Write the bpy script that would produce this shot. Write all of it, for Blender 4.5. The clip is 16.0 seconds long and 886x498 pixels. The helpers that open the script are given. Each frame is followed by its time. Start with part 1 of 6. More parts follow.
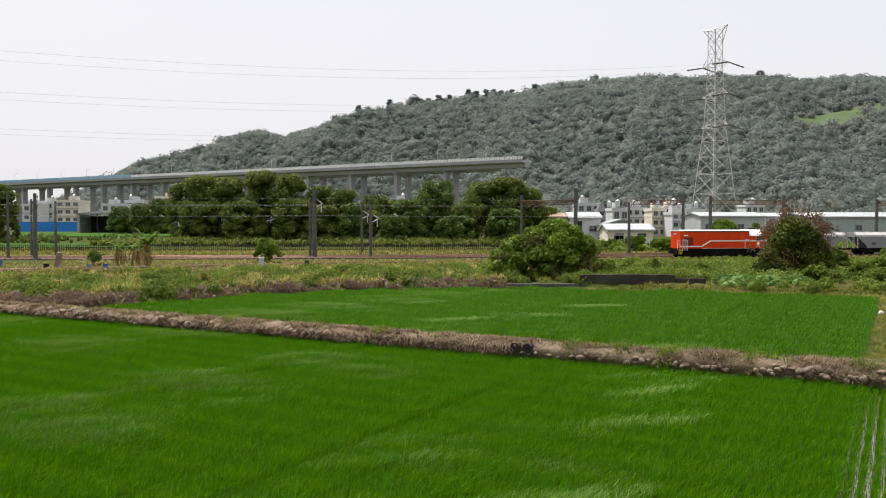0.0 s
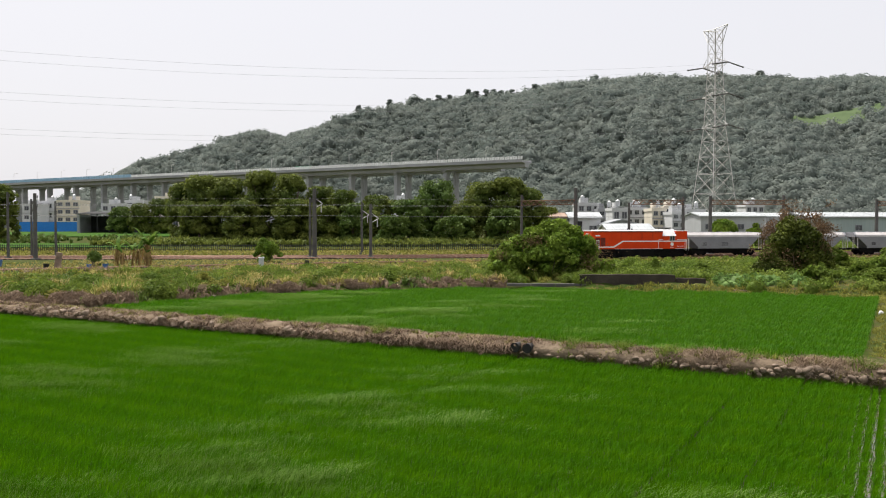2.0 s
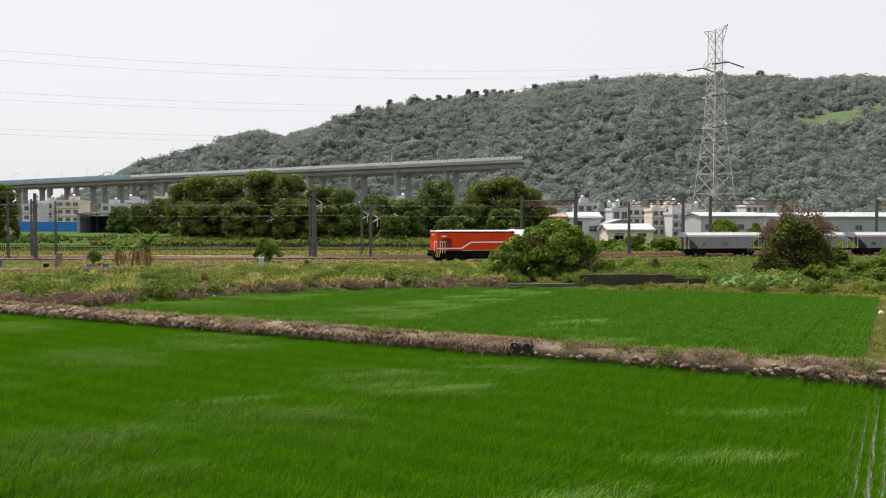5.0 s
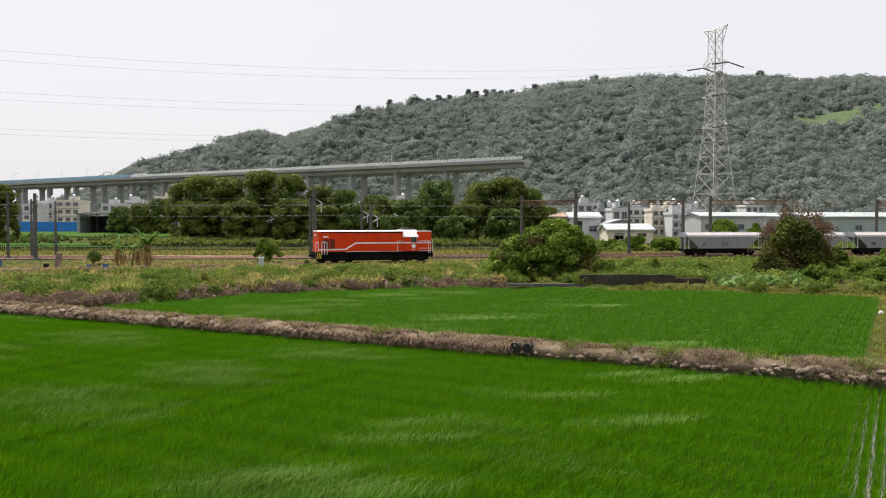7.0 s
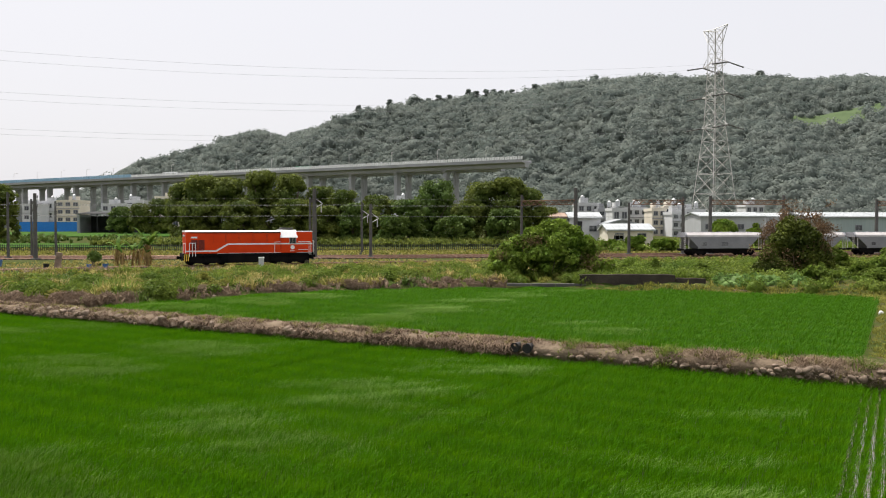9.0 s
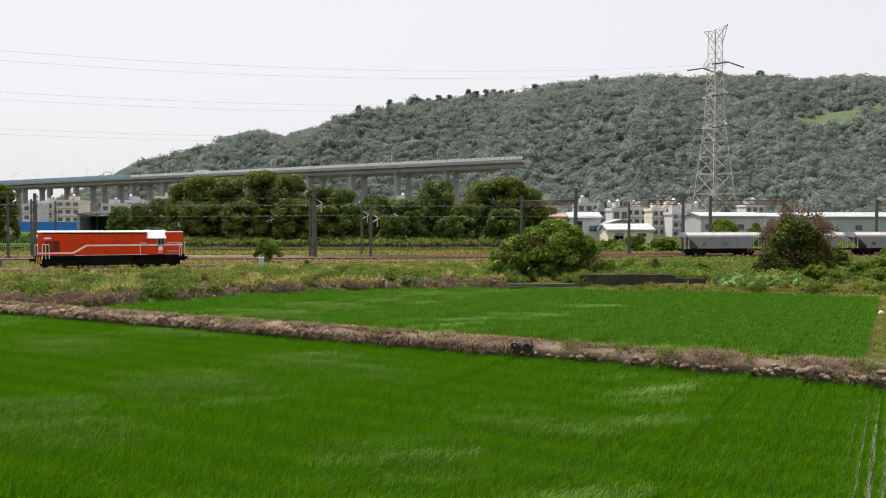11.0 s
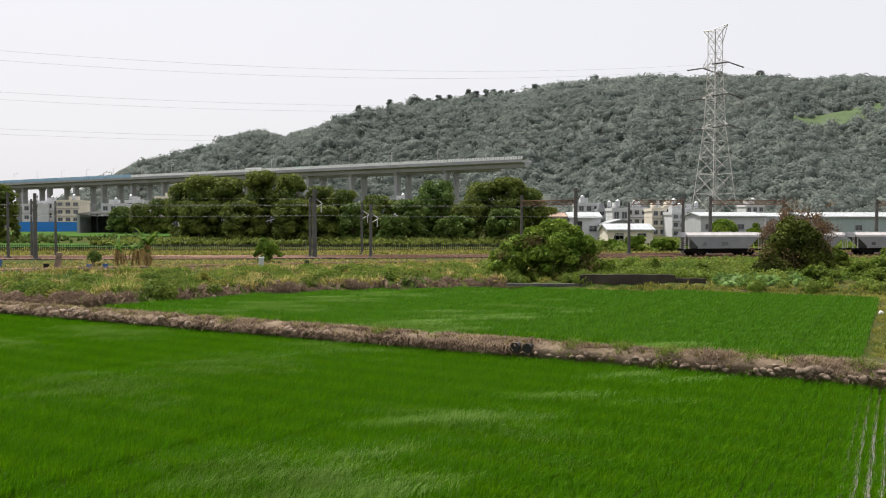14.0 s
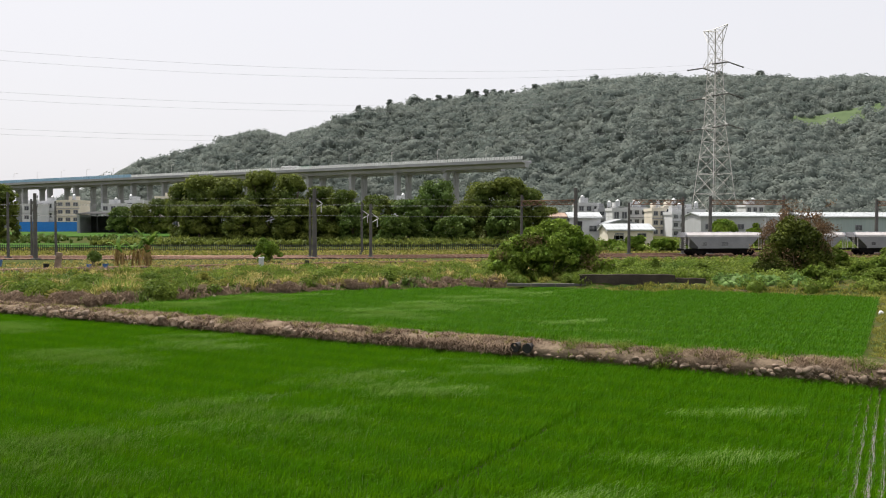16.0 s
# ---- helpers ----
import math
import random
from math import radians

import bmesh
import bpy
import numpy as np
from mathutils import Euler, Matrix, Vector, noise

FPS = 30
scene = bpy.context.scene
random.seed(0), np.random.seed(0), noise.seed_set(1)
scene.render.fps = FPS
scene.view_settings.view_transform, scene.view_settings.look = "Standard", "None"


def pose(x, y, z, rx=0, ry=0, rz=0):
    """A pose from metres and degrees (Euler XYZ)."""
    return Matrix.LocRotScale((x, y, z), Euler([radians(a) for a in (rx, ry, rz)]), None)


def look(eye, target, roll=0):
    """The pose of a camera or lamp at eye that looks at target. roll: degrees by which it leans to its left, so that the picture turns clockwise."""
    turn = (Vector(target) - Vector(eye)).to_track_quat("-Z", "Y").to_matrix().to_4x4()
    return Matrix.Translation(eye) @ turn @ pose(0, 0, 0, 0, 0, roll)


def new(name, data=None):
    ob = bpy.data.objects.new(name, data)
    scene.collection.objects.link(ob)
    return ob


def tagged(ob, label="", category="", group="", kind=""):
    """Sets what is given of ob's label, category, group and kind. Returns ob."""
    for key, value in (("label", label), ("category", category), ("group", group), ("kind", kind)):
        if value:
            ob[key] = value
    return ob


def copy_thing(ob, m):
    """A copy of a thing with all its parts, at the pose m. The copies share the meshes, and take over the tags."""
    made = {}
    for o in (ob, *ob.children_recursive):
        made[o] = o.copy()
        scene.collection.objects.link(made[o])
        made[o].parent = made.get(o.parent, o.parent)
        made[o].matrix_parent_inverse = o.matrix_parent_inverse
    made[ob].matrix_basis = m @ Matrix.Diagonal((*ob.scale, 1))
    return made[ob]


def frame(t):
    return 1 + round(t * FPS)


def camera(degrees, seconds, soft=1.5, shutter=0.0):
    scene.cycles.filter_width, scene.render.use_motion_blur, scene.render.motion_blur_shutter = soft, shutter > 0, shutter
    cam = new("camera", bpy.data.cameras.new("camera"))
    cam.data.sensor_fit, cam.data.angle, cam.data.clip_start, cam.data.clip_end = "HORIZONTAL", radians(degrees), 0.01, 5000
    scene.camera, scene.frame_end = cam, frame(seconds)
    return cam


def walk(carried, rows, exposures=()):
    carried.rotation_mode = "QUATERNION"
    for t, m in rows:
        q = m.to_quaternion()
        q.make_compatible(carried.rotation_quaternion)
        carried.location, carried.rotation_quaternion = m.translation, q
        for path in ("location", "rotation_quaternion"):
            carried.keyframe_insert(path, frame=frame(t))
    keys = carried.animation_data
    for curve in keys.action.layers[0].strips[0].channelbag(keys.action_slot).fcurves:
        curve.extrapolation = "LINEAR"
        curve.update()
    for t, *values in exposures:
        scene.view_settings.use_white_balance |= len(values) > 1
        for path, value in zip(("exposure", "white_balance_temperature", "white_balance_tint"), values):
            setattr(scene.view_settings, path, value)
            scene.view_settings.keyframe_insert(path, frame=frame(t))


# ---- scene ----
cam = camera(56.48, 16.0, soft=1.05)
EYE = pose(0, 0, 5.25, 90 - 1.53, 0, 0)
walk(cam, [(0, EYE), (16.0, EYE)])
scene.view_settings.exposure = 0.35

# ---- sky and sun ----
world = bpy.data.worlds.new("hazy_sky")
scene.world = world
world.use_nodes = True
wn, wl = world.node_tree.nodes, world.node_tree.links
sky = wn.new("ShaderNodeTexSky")
sky.sky_type, sky.sun_disc = "NISHITA", False
sky.sun_elevation, sky.sun_rotation = radians(64), radians(318)
sky.dust_density, sky.air_density = 6.0, 1.0
haze = wn.new("ShaderNodeMix")
haze.data_type = "RGBA"
haze.inputs[0].default_value = 0.8
haze.inputs[7].default_value = (7.75, 7.65, 7.95, 1)
wl.new(sky.outputs[0], haze.inputs[6])
wl.new(haze.outputs[2], wn["Background"].inputs[0])
wn["Background"].inputs[1].default_value = 0.1
sun = new("sun", bpy.data.lights.new("sun", "SUN"))
sun.data.energy, sun.data.angle, sun.data.color = 5.0, radians(1.5), (1.0, 0.96, 0.9)
sun.matrix_world = look((-45, 50, 138), (0, 0, 0))


# ---- materials ----
def mat(name, c1, c2, scale=4.0, rough=0.7, metal=0.0, bump=0.0, fine=None, island=0.0, spec=0.3, c3=None, stretch=None):
    """Two colours mixed by broad noise, a finer noise on top, island or object variation and relief."""
    m = bpy.data.materials.new(name)
    m.use_nodes = True
    n, l = m.node_tree.nodes, m.node_tree.links
    p = n["Principled BSDF"]
    p.inputs["Roughness"].default_value, p.inputs["Metallic"].default_value = rough, metal
    p.inputs["Specular IOR Level"].default_value = spec
    co = n.new("ShaderNodeTexCoord")
    at = co.outputs["Object"]
    if stretch:
        mp = n.new("ShaderNodeMapping")
        mp.inputs["Scale"].default_value = stretch
        l.new(at, mp.inputs[0])
        at = mp.outputs[0]
    a = n.new("ShaderNodeTexNoise")
    a.inputs["Scale"].default_value, a.inputs["Detail"].default_value = scale, 5
    l.new(at, a.inputs["Vector"])
    ra = n.new("ShaderNodeMapRange")
    ra.inputs[1].default_value, ra.inputs[2].default_value = 0.32, 0.68
    l.new(a.outputs[0], ra.inputs[0])
    x = n.new("ShaderNodeMix")
    x.data_type = "RGBA"
    l.new(ra.outputs[0], x.inputs[0])
    x.inputs[6].default_value, x.inputs[7].default_value = (*c1, 1), (*c2, 1)
    out = x.outputs[2]
    b = n.new("ShaderNodeTexNoise")
    b.inputs["Scale"].default_value, b.inputs["Detail"].default_value = fine or scale * 9, 4
    l.new(at, b.inputs["Vector"])
    if c3:
        rb = n.new("ShaderNodeMapRange")
        rb.inputs[1].default_value, rb.inputs[2].default_value = 0.52, 0.7
        l.new(b.outputs[0], rb.inputs[0])
        y = n.new("ShaderNodeMix")
        y.data_type = "RGBA"
        l.new(rb.outputs[0], y.inputs[0])
        l.new(out, y.inputs[6])
        y.inputs[7].default_value = (*c3, 1)
        out = y.outputs[2]
    hs = n.new("ShaderNodeHueSaturation")
    l.new(out, hs.inputs["Color"])
    val = n.new("ShaderNodeMapRange")
    val.inputs[3].default_value, val.inputs[4].default_value = 1 - island, 1 + island
    if island:
        geo = n.new("ShaderNodeNewGeometry")
        l.new(geo.outputs["Random Per Island"], val.inputs[0])
    else:
        l.new(b.outputs[0], val.inputs[0])
        val.inputs[3].default_value, val.inputs[4].default_value = 0.85, 1.15
    l.new(val.outputs[0], hs.inputs["Value"])
    l.new(hs.outputs[0], p.inputs["Base Color"])
    if bump:
        bp = n.new("ShaderNodeBump")
        bp.inputs["Strength"].default_value, bp.inputs["Distance"].default_value = bump, 0.05
        l.new(b.outputs[0], bp.inputs["Height"])
        l.new(bp.outputs[0], p.inputs["Normal"])
    return m


def leaf_mat(name, c1, c2, scale=0.15, island=0.35, glow=0.35, rough=0.5, spec=0.25):
    """Thin leaves: gloss on top, light let through."""
    m = mat(name, c1, c2, scale, rough, 0, 0, None, island, spec)
    n, l = m.node_tree.nodes, m.node_tree.links
    p = n["Principled BSDF"]
    tr = n.new("ShaderNodeBsdfTranslucent")
    l.new(p.inputs["Base Color"].links[0].from_socket, tr.inputs[0])
    mx = n.new("ShaderNodeMixShader")
    mx.inputs[0].default_value = glow
    l.new(p.outputs[0], mx.inputs[1])
    l.new(tr.outputs[0], mx.inputs[2])
    l.new(mx.outputs[0], n["Material Output"].inputs[0])
    return m


M = dict(
    ground=mat("weedy_soil", (0.03, 0.052, 0.008), (0.06, 0.065, 0.018), 0.12, 0.95, bump=0.6, fine=3, spec=0.03, c3=(0.08, 0.058, 0.032)),
    mud=mat("wet_mud", (0.028, 0.032, 0.012), (0.05, 0.05, 0.022), 1.5, 0.6, spec=0.08),
    water=mat("paddy_water", (0.08, 0.065, 0.045), (0.15, 0.125, 0.09), 1.2, 0.08, spec=0.6),
    rice=leaf_mat("rice_blades", (0.043, 0.146, 0.0007), (0.082, 0.2, 0.0013), 0.35, 0.3, 0.45, 0.6, 0.04),
    # paler than the rice: leaf undersides, and the gusts' sheen as colour
    rice_sheen=leaf_mat("turned_rice_sheen", (0.11, 0.22, 0.02), (0.175, 0.285, 0.058), 0.35, 0.3, 0.3, 0.6, 0.12),
    rice_far=leaf_mat("rice_blades_far", (0.045, 0.15, 0.003), (0.08, 0.195, 0.005), 0.25, 0.3, 0.45, 0.6, 0.1),
    bund=mat("bund_soil", (0.15, 0.112, 0.078), (0.225, 0.172, 0.12), 0.8, 0.95, bump=1.0, fine=7, spec=0.05, c3=(0.09, 0.068, 0.048)),
    stone=mat("field_stone", (0.15, 0.11, 0.08), (0.30, 0.225, 0.165), 1.2, 0.85, bump=0.5),
    dry=leaf_mat("dry_grass", (0.22, 0.16, 0.115), (0.36, 0.27, 0.195), 0.5, 0.35, 0.15, 0.9, 0.1),
    bund_grass=leaf_mat("bund_grass", (0.15, 0.105, 0.075), (0.27, 0.2, 0.14), 0.5, 0.4, 0.15, 0.9, 0.05),
    straw=leaf_mat("straw_grass", (0.40, 0.31, 0.13), (0.30, 0.29, 0.075), 0.3, 0.3, 0.2, 0.8, 0.1),
    weed=leaf_mat("weeds", (0.15, 0.165, 0.03), (0.27, 0.255, 0.06), 0.25, 0.4, 0.4, 0.6, 0.1),
    creeper=leaf_mat("creepers", (0.085, 0.14, 0.018), (0.18, 0.23, 0.04), 0.3, 0.4, 0.42, 0.6, 0.1),
    broadleaf=leaf_mat("broad_leaves", (0.11, 0.2, 0.04), (0.2, 0.3, 0.1), 0.6, 0.3, 0.35, 0.6, 0.1),
    bush=leaf_mat("bush_leaves", (0.065, 0.125, 0.012), (0.2, 0.275, 0.04), 0.5, 0.4, 0.28, 0.6, 0.08),
    darkbush=leaf_mat("dark_bush_leaves", (0.028, 0.044, 0.008), (0.105, 0.125, 0.02), 0.45, 0.4, 0.22, 0.6, 0.08),
    rust_leaf=leaf_mat("withered_leaves", (0.12, 0.072, 0.042), (0.19, 0.125, 0.07), 0.5, 0.4, 0.2, 0.8, 0.1),
    grove=leaf_mat("grove_leaves", (0.06, 0.09, 0.016), (0.19, 0.215, 0.045), 0.13, 0.35, 0.32, 0.6, 0.1),
    tree=leaf_mat("tree_leaves", (0.06, 0.108, 0.02), (0.135, 0.185, 0.04), 0.12, 0.35, 0.25, 0.55, 0.12),
    # paler and greyer than the near trees: distance haze put into the colour
    forest=leaf_mat("hazed_forest_leaves", (0.155, 0.186, 0.167), (0.235, 0.26, 0.228), 0.06, 0.06, 0.5, 0.9, 0.1),
    meadow=mat("hill_meadow", (0.08, 0.115, 0.055), (0.105, 0.14, 0.07), 0.06, 0.9, bump=0.4, fine=0.6, spec=0.03),
    bark=mat("bark", (0.09, 0.07, 0.05), (0.15, 0.12, 0.09), 3, 0.9, bump=0.5),
    concrete=mat("concrete", (0.27, 0.275, 0.285), (0.34, 0.34, 0.345), 0.15, 0.85, bump=0.2, fine=3),
    oldcon=mat("mossy_concrete", (0.035, 0.03, 0.025), (0.075, 0.062, 0.05), 0.9, 0.95, spec=0.05, bump=0.6, fine=8, c3=(0.05, 0.045, 0.035)),
    mast=mat("mast_concrete", (0.075, 0.072, 0.068), (0.12, 0.115, 0.105), 0.8, 0.9, bump=0.3, fine=6),
    ballast=mat("ballast", (0.20, 0.125, 0.095), (0.31, 0.22, 0.18), 0.25, 0.95, bump=1.0, fine=6, spec=0.05, c3=(0.13, 0.09, 0.07)),
    rail=mat("rail_steel", (0.15, 0.085, 0.055), (0.22, 0.13, 0.09), 2, 0.5, 0.6),
    sleeper=mat("sleeper", (0.17, 0.13, 0.10), (0.24, 0.2, 0.17), 2, 0.95, bump=0.4),
    orange=mat("orange_paint", (0.60, 0.042, 0.004), (0.68, 0.054, 0.005), 0.7, 0.55, bump=0.03, fine=14, spec=0.15),
    white=mat("white_paint", (0.72, 0.72, 0.72), (0.82, 0.82, 0.81), 0.8, 0.5, bump=0.03, fine=12, spec=0.4),
    black=mat("black_underframe", (0.005, 0.005, 0.0055), (0.011, 0.010, 0.009), 1.2, 0.9, bump=0.15, spec=0.08),
    yellow=mat("yellow_paint", (0.55, 0.36, 0.03), (0.62, 0.42, 0.05), 2, 0.55),
    darkred=mat("grille_red", (0.14, 0.02, 0.012), (0.2, 0.03, 0.018), 5, 0.7, bump=0.3),
    glass=mat("dark_glass", (0.02, 0.025, 0.03), (0.035, 0.04, 0.045), 0.5, 0.08, spec=0.8),
    wagon=mat("grey_wagon_paint", (0.20, 0.20, 0.215), (0.25, 0.25, 0.265), 0.6, 0.6, bump=0.05),
    wagon_top=mat("wagon_roof", (0.44, 0.41, 0.40), (0.55, 0.52, 0.51), 0.7, 0.6, bump=0.05),
    steel=mat("galvanised_steel", (0.42, 0.41, 0.39), (0.55, 0.53, 0.50), 0.6, 0.6, 0.3),
    rust=mat("rusty_truss", (0.15, 0.085, 0.055), (0.22, 0.13, 0.085), 1.5, 0.9),
    wire=mat("wire", (0.14, 0.14, 0.14), (0.2, 0.2, 0.2), 2, 0.6, 0.5),
    line=mat("power_line", (0.26, 0.26, 0.27), (0.32, 0.32, 0.33), 2, 0.6, 0.2),
    fence=mat("fence_paint", (0.03, 0.035, 0.03), (0.05, 0.055, 0.05), 2, 0.7),
    blue=mat("blue_sheet", (0.012, 0.15, 0.5), (0.02, 0.18, 0.57), 0.4, 0.5),
    barrier=mat("blue_barrier", (0.22, 0.38, 0.52), (0.28, 0.44, 0.57), 0.1, 0.5),
    plaster=mat("pale_plaster", (0.50, 0.505, 0.51), (0.6, 0.605, 0.61), 0.15, 0.85, bump=0.1, fine=2),
    cream=mat("cream_plaster", (0.62, 0.56, 0.46), (0.70, 0.65, 0.54), 0.15, 0.85, bump=0.1, fine=2),
    greywall=mat("grey_wall", (0.25, 0.26, 0.27), (0.33, 0.34, 0.35), 0.15, 0.85),
    hallwall=mat("factory_sheet", (0.34, 0.35, 0.355), (0.41, 0.415, 0.42), 0.1, 0.7, stretch=(4, 4, 0.3)),
    teal=mat("pale_green_sheet", (0.27, 0.33, 0.32), (0.33, 0.38, 0.37), 0.1, 0.6, stretch=(4, 4, 0.3)),
    sheet=mat("white_roof_sheet", (0.34, 0.36, 0.37), (0.43, 0.45, 0.45), 0.3, 0.5),
    redroof=mat("rusty_roof", (0.28, 0.19, 0.14), (0.38, 0.28, 0.22), 0.4, 0.8),
    darkwall=mat("dark_shed", (0.02, 0.02, 0.02), (0.035, 0.035, 0.034), 0.5, 0.9),
    tank=mat("steel_tank", (0.45, 0.46, 0.47), (0.55, 0.56, 0.57), 0.5, 0.5, 0.5),
    sign=mat("green_sign", (0.05, 0.25, 0.14), (0.07, 0.3, 0.17), 1, 0.5),
    banana_dry=leaf_mat("dry_banana_leaf", (0.17, 0.105, 0.04), (0.36, 0.26, 0.09), 1.6, 0.45, 0.2, 0.8),
    banana=leaf_mat("banana_leaf", (0.07, 0.14, 0.025), (0.13, 0.2, 0.035), 0.8, 0.3, 0.35, 0.6, 0.08),
    cabinet=mat("grey_cabinet", (0.40, 0.42, 0.42), (0.50, 0.52, 0.52), 2, 0.6),
    rubber=mat("black_pipe", (0.012, 0.012, 0.012), (0.02, 0.02, 0.02), 2, 0.5),
    bluepot=mat("blue_plastic", (0.05, 0.12, 0.3), (0.08, 0.17, 0.36), 2, 0.5),
)


# ---- mesh helpers ----
def fast_mesh(name, verts, faces, material, smooth=False):
    """A mesh from arrays of vertices (n, 3) and faces (m, k)."""
    verts, faces = np.asarray(verts, np.float32), np.asarray(faces, np.int32)
    me = bpy.data.meshes.new(name)
    k = faces.shape[1]
    me.vertices.add(len(verts))
    me.vertices.foreach_set("co", verts.ravel())
    me.loops.add(faces.size)
    me.loops.foreach_set("vertex_index", faces.ravel())
    me.polygons.add(len(faces))
    me.polygons.foreach_set("loop_start", np.arange(0, faces.size, k, dtype=np.int32))
    if smooth:
        me.polygons.foreach_set("use_smooth", np.ones(len(faces), bool))
    me.update(calc_edges=True)
    me.materials.append(material)
    return me


def put(name, me, parent=None, m=None, label=""):
    ob = new(name, me)
    if m is not None:
        ob.matrix_basis = m
    if parent:
        ob.parent = parent
    return tagged(ob, label)


def part(name, bm, material, parent=None, label="", smooth=False):
    me = bpy.data.meshes.new(name)
    bm.to_mesh(me)
    bm.free()
    me.materials.append(material)
    if smooth:
        for p in me.polygons:
            p.use_smooth = True
    return put(name, me, parent, None, label)


def box(bm, x0, x1, y0, y1, z0, z1, bevel=0.0):
    r = bmesh.ops.create_cube(bm, size=1, matrix=Matrix.Translation(((x0 + x1) / 2, (y0 + y1) / 2, (z0 + z1) / 2)) @ Matrix.Diagonal((x1 - x0, y1 - y0, z1 - z0, 1)))
    if bevel:
        es = {e for v in r["verts"] for e in v.link_edges}
        bmesh.ops.bevel(bm, geom=list(es), offset=bevel, segments=2, affect="EDGES", profile=0.5)
    return bm


def bar(bm, a, b, r=0.05, seg=6, r2=None):
    a, b = Vector(a), Vector(b)
    d = b - a
    m = Matrix.Translation((a + b) / 2) @ d.to_track_quat("Z", "Y").to_matrix().to_4x4()
    bmesh.ops.create_cone(bm, cap_ends=True, segments=seg, radius1=r, radius2=r if r2 is None else r2, depth=d.length, matrix=m)
    return bm


def tube(pts, r, material, seg=5):
    """A thin round bar or wire through points, as one closed mesh."""
    p = np.array(pts, float)
    d = np.gradient(p, axis=0) if len(p) > 2 else np.repeat(p[1:] - p[:1], 2, 0)
    d /= np.linalg.norm(d, axis=1, keepdims=True)
    up = np.where(np.abs(d[:, 2:]) > 0.9, (1.0, 0, 0), (0, 0, 1.0))
    u = np.cross(d, up)
    u /= np.linalg.norm(u, axis=1, keepdims=True)
    v = np.cross(d, u)
    a = np.arange(seg) * 2 * np.pi / seg
    ring = p[:, None] + r * (np.cos(a)[None, :, None] * u[:, None] + np.sin(a)[None, :, None] * v[:, None])
    i, j = np.arange(len(p) - 1)[:, None] * seg, np.arange(seg)[None]
    k = (j + 1) % seg
    f = np.stack([i + j, i + k, i + seg + k, i + seg + j], -1).reshape(-1, 4)
    return fast_mesh("bar", ring.reshape(-1, 3), f, material, len(p) > 2)


def bx(*a, **k):
    return box(bmesh.new(), *a, **k)


def prism(bm, pts, axis, lo, hi):
    """A closed outline of (u, v) pairs, drawn out along an axis."""
    def at(u, v, w):
        return {"x": (w, u, v), "y": (u, w, v), "z": (u, v, w)}[axis]
    a = [bm.verts.new(at(u, v, lo)) for u, v in pts]
    b = [bm.verts.new(at(u, v, hi)) for u, v in pts]
    bm.faces.new(a), bm.faces.new(b[::-1])
    for i in range(len(pts)):
        j = (i + 1) % len(pts)
        bm.faces.new((a[i], b[i], b[j], a[j]))
    bmesh.ops.recalc_face_normals(bm, faces=bm.faces)
    return bm


def thing(name, label, category, m=None, group="", kind=""):
    ob = new(name)
    ob.empty_display_size = 0.2
    if m is not None:
        ob.matrix_basis = m
    return tagged(ob, label, category, group, kind)


rng = np.random.default_rng(7)


def leaves(points, normals, size, spread=0.9, aspect=0.6, r=rng):
    """Small pointed leaf clumps: each a bent pair of triangles round a point."""
    n = len(points)
    d = normals + r.normal(0, spread, (n, 3))
    d /= np.linalg.norm(d, axis=1, keepdims=True) + 1e-9
    t = np.cross(d, r.normal(0, 1, (n, 3)))
    t /= np.linalg.norm(t, axis=1, keepdims=True) + 1e-9
    s = np.cross(d, t)
    k = (size * r.uniform(0.6, 1.4, n))[:, None]
    v = np.stack([points - t * k * 0.5, points + s * k * aspect * 0.5 + d * k * 0.1, points + t * k * 0.5, points - s * k * aspect * 0.5 + d * k * 0.1], 1)
    return v.reshape(-1, 3), np.arange(n * 4).reshape(n, 4)


def ball_points(blobs, n, r=rng, low=-0.25, depth=(0.8, 1.22)):
    """Points on the upper skin of many balls, with the ways out of it."""
    b = np.array(blobs, float)
    w = b[:, 3] ** 2
    i = r.choice(len(b), n, p=w / w.sum())
    d = r.normal(0, 1, (n, 3))
    d /= np.linalg.norm(d, axis=1, keepdims=True)
    d[:, 2] = np.where(d[:, 2] < low, -d[:, 2], d[:, 2])
    return b[i, :3] + d * (b[i, 3] * r.uniform(*depth, n))[:, None], d


def ico(sub=1):
    bm = bmesh.new()
    bmesh.ops.create_icosphere(bm, subdivisions=sub, radius=1)
    v = np.array([x.co[:] for x in bm.verts])
    f = np.array([[x.index for x in p.verts] for p in bm.faces])
    bm.free()
    return v, f


def crown_mesh(name, blobs, n, size, material, core=0.8, spread=0.45, r=rng, aspect=0.62):
    """A crown: leaf clumps over a knobbly inner mass."""
    p, d = ball_points(blobs, n, r)
    v, f = leaves(p, d, size, spread, aspect, r)
    iv, jf = ico(1)
    vs, fs, off = [v], [np.concatenate([f[:, :3], f[:, [0, 2, 3]]])], len(v)
    for x, y, z, q in blobs:
        k = core * (1 + r.normal(0, 0.09, len(iv)))[:, None]
        vs.append(np.array((x, y, z)) + iv * q * k)
        fs.append(jf + off)
        off += len(iv)
    return fast_mesh(name, np.concatenate(vs), np.concatenate(fs), material)


# ---- the lie of the land ----
BU, BN = np.array((0.875, -0.485)), np.array((0.485, 0.875))   # along and across the stone-edged bund
B0 = np.array((0.0, 33.4))


def bund_d(x, y):
    return BN[0] * (x - B0[0]) + BN[1] * (y - B0[1])


EDGE_X = (-60, -21, -14, -5, 3, 12, 20, 29, 60)
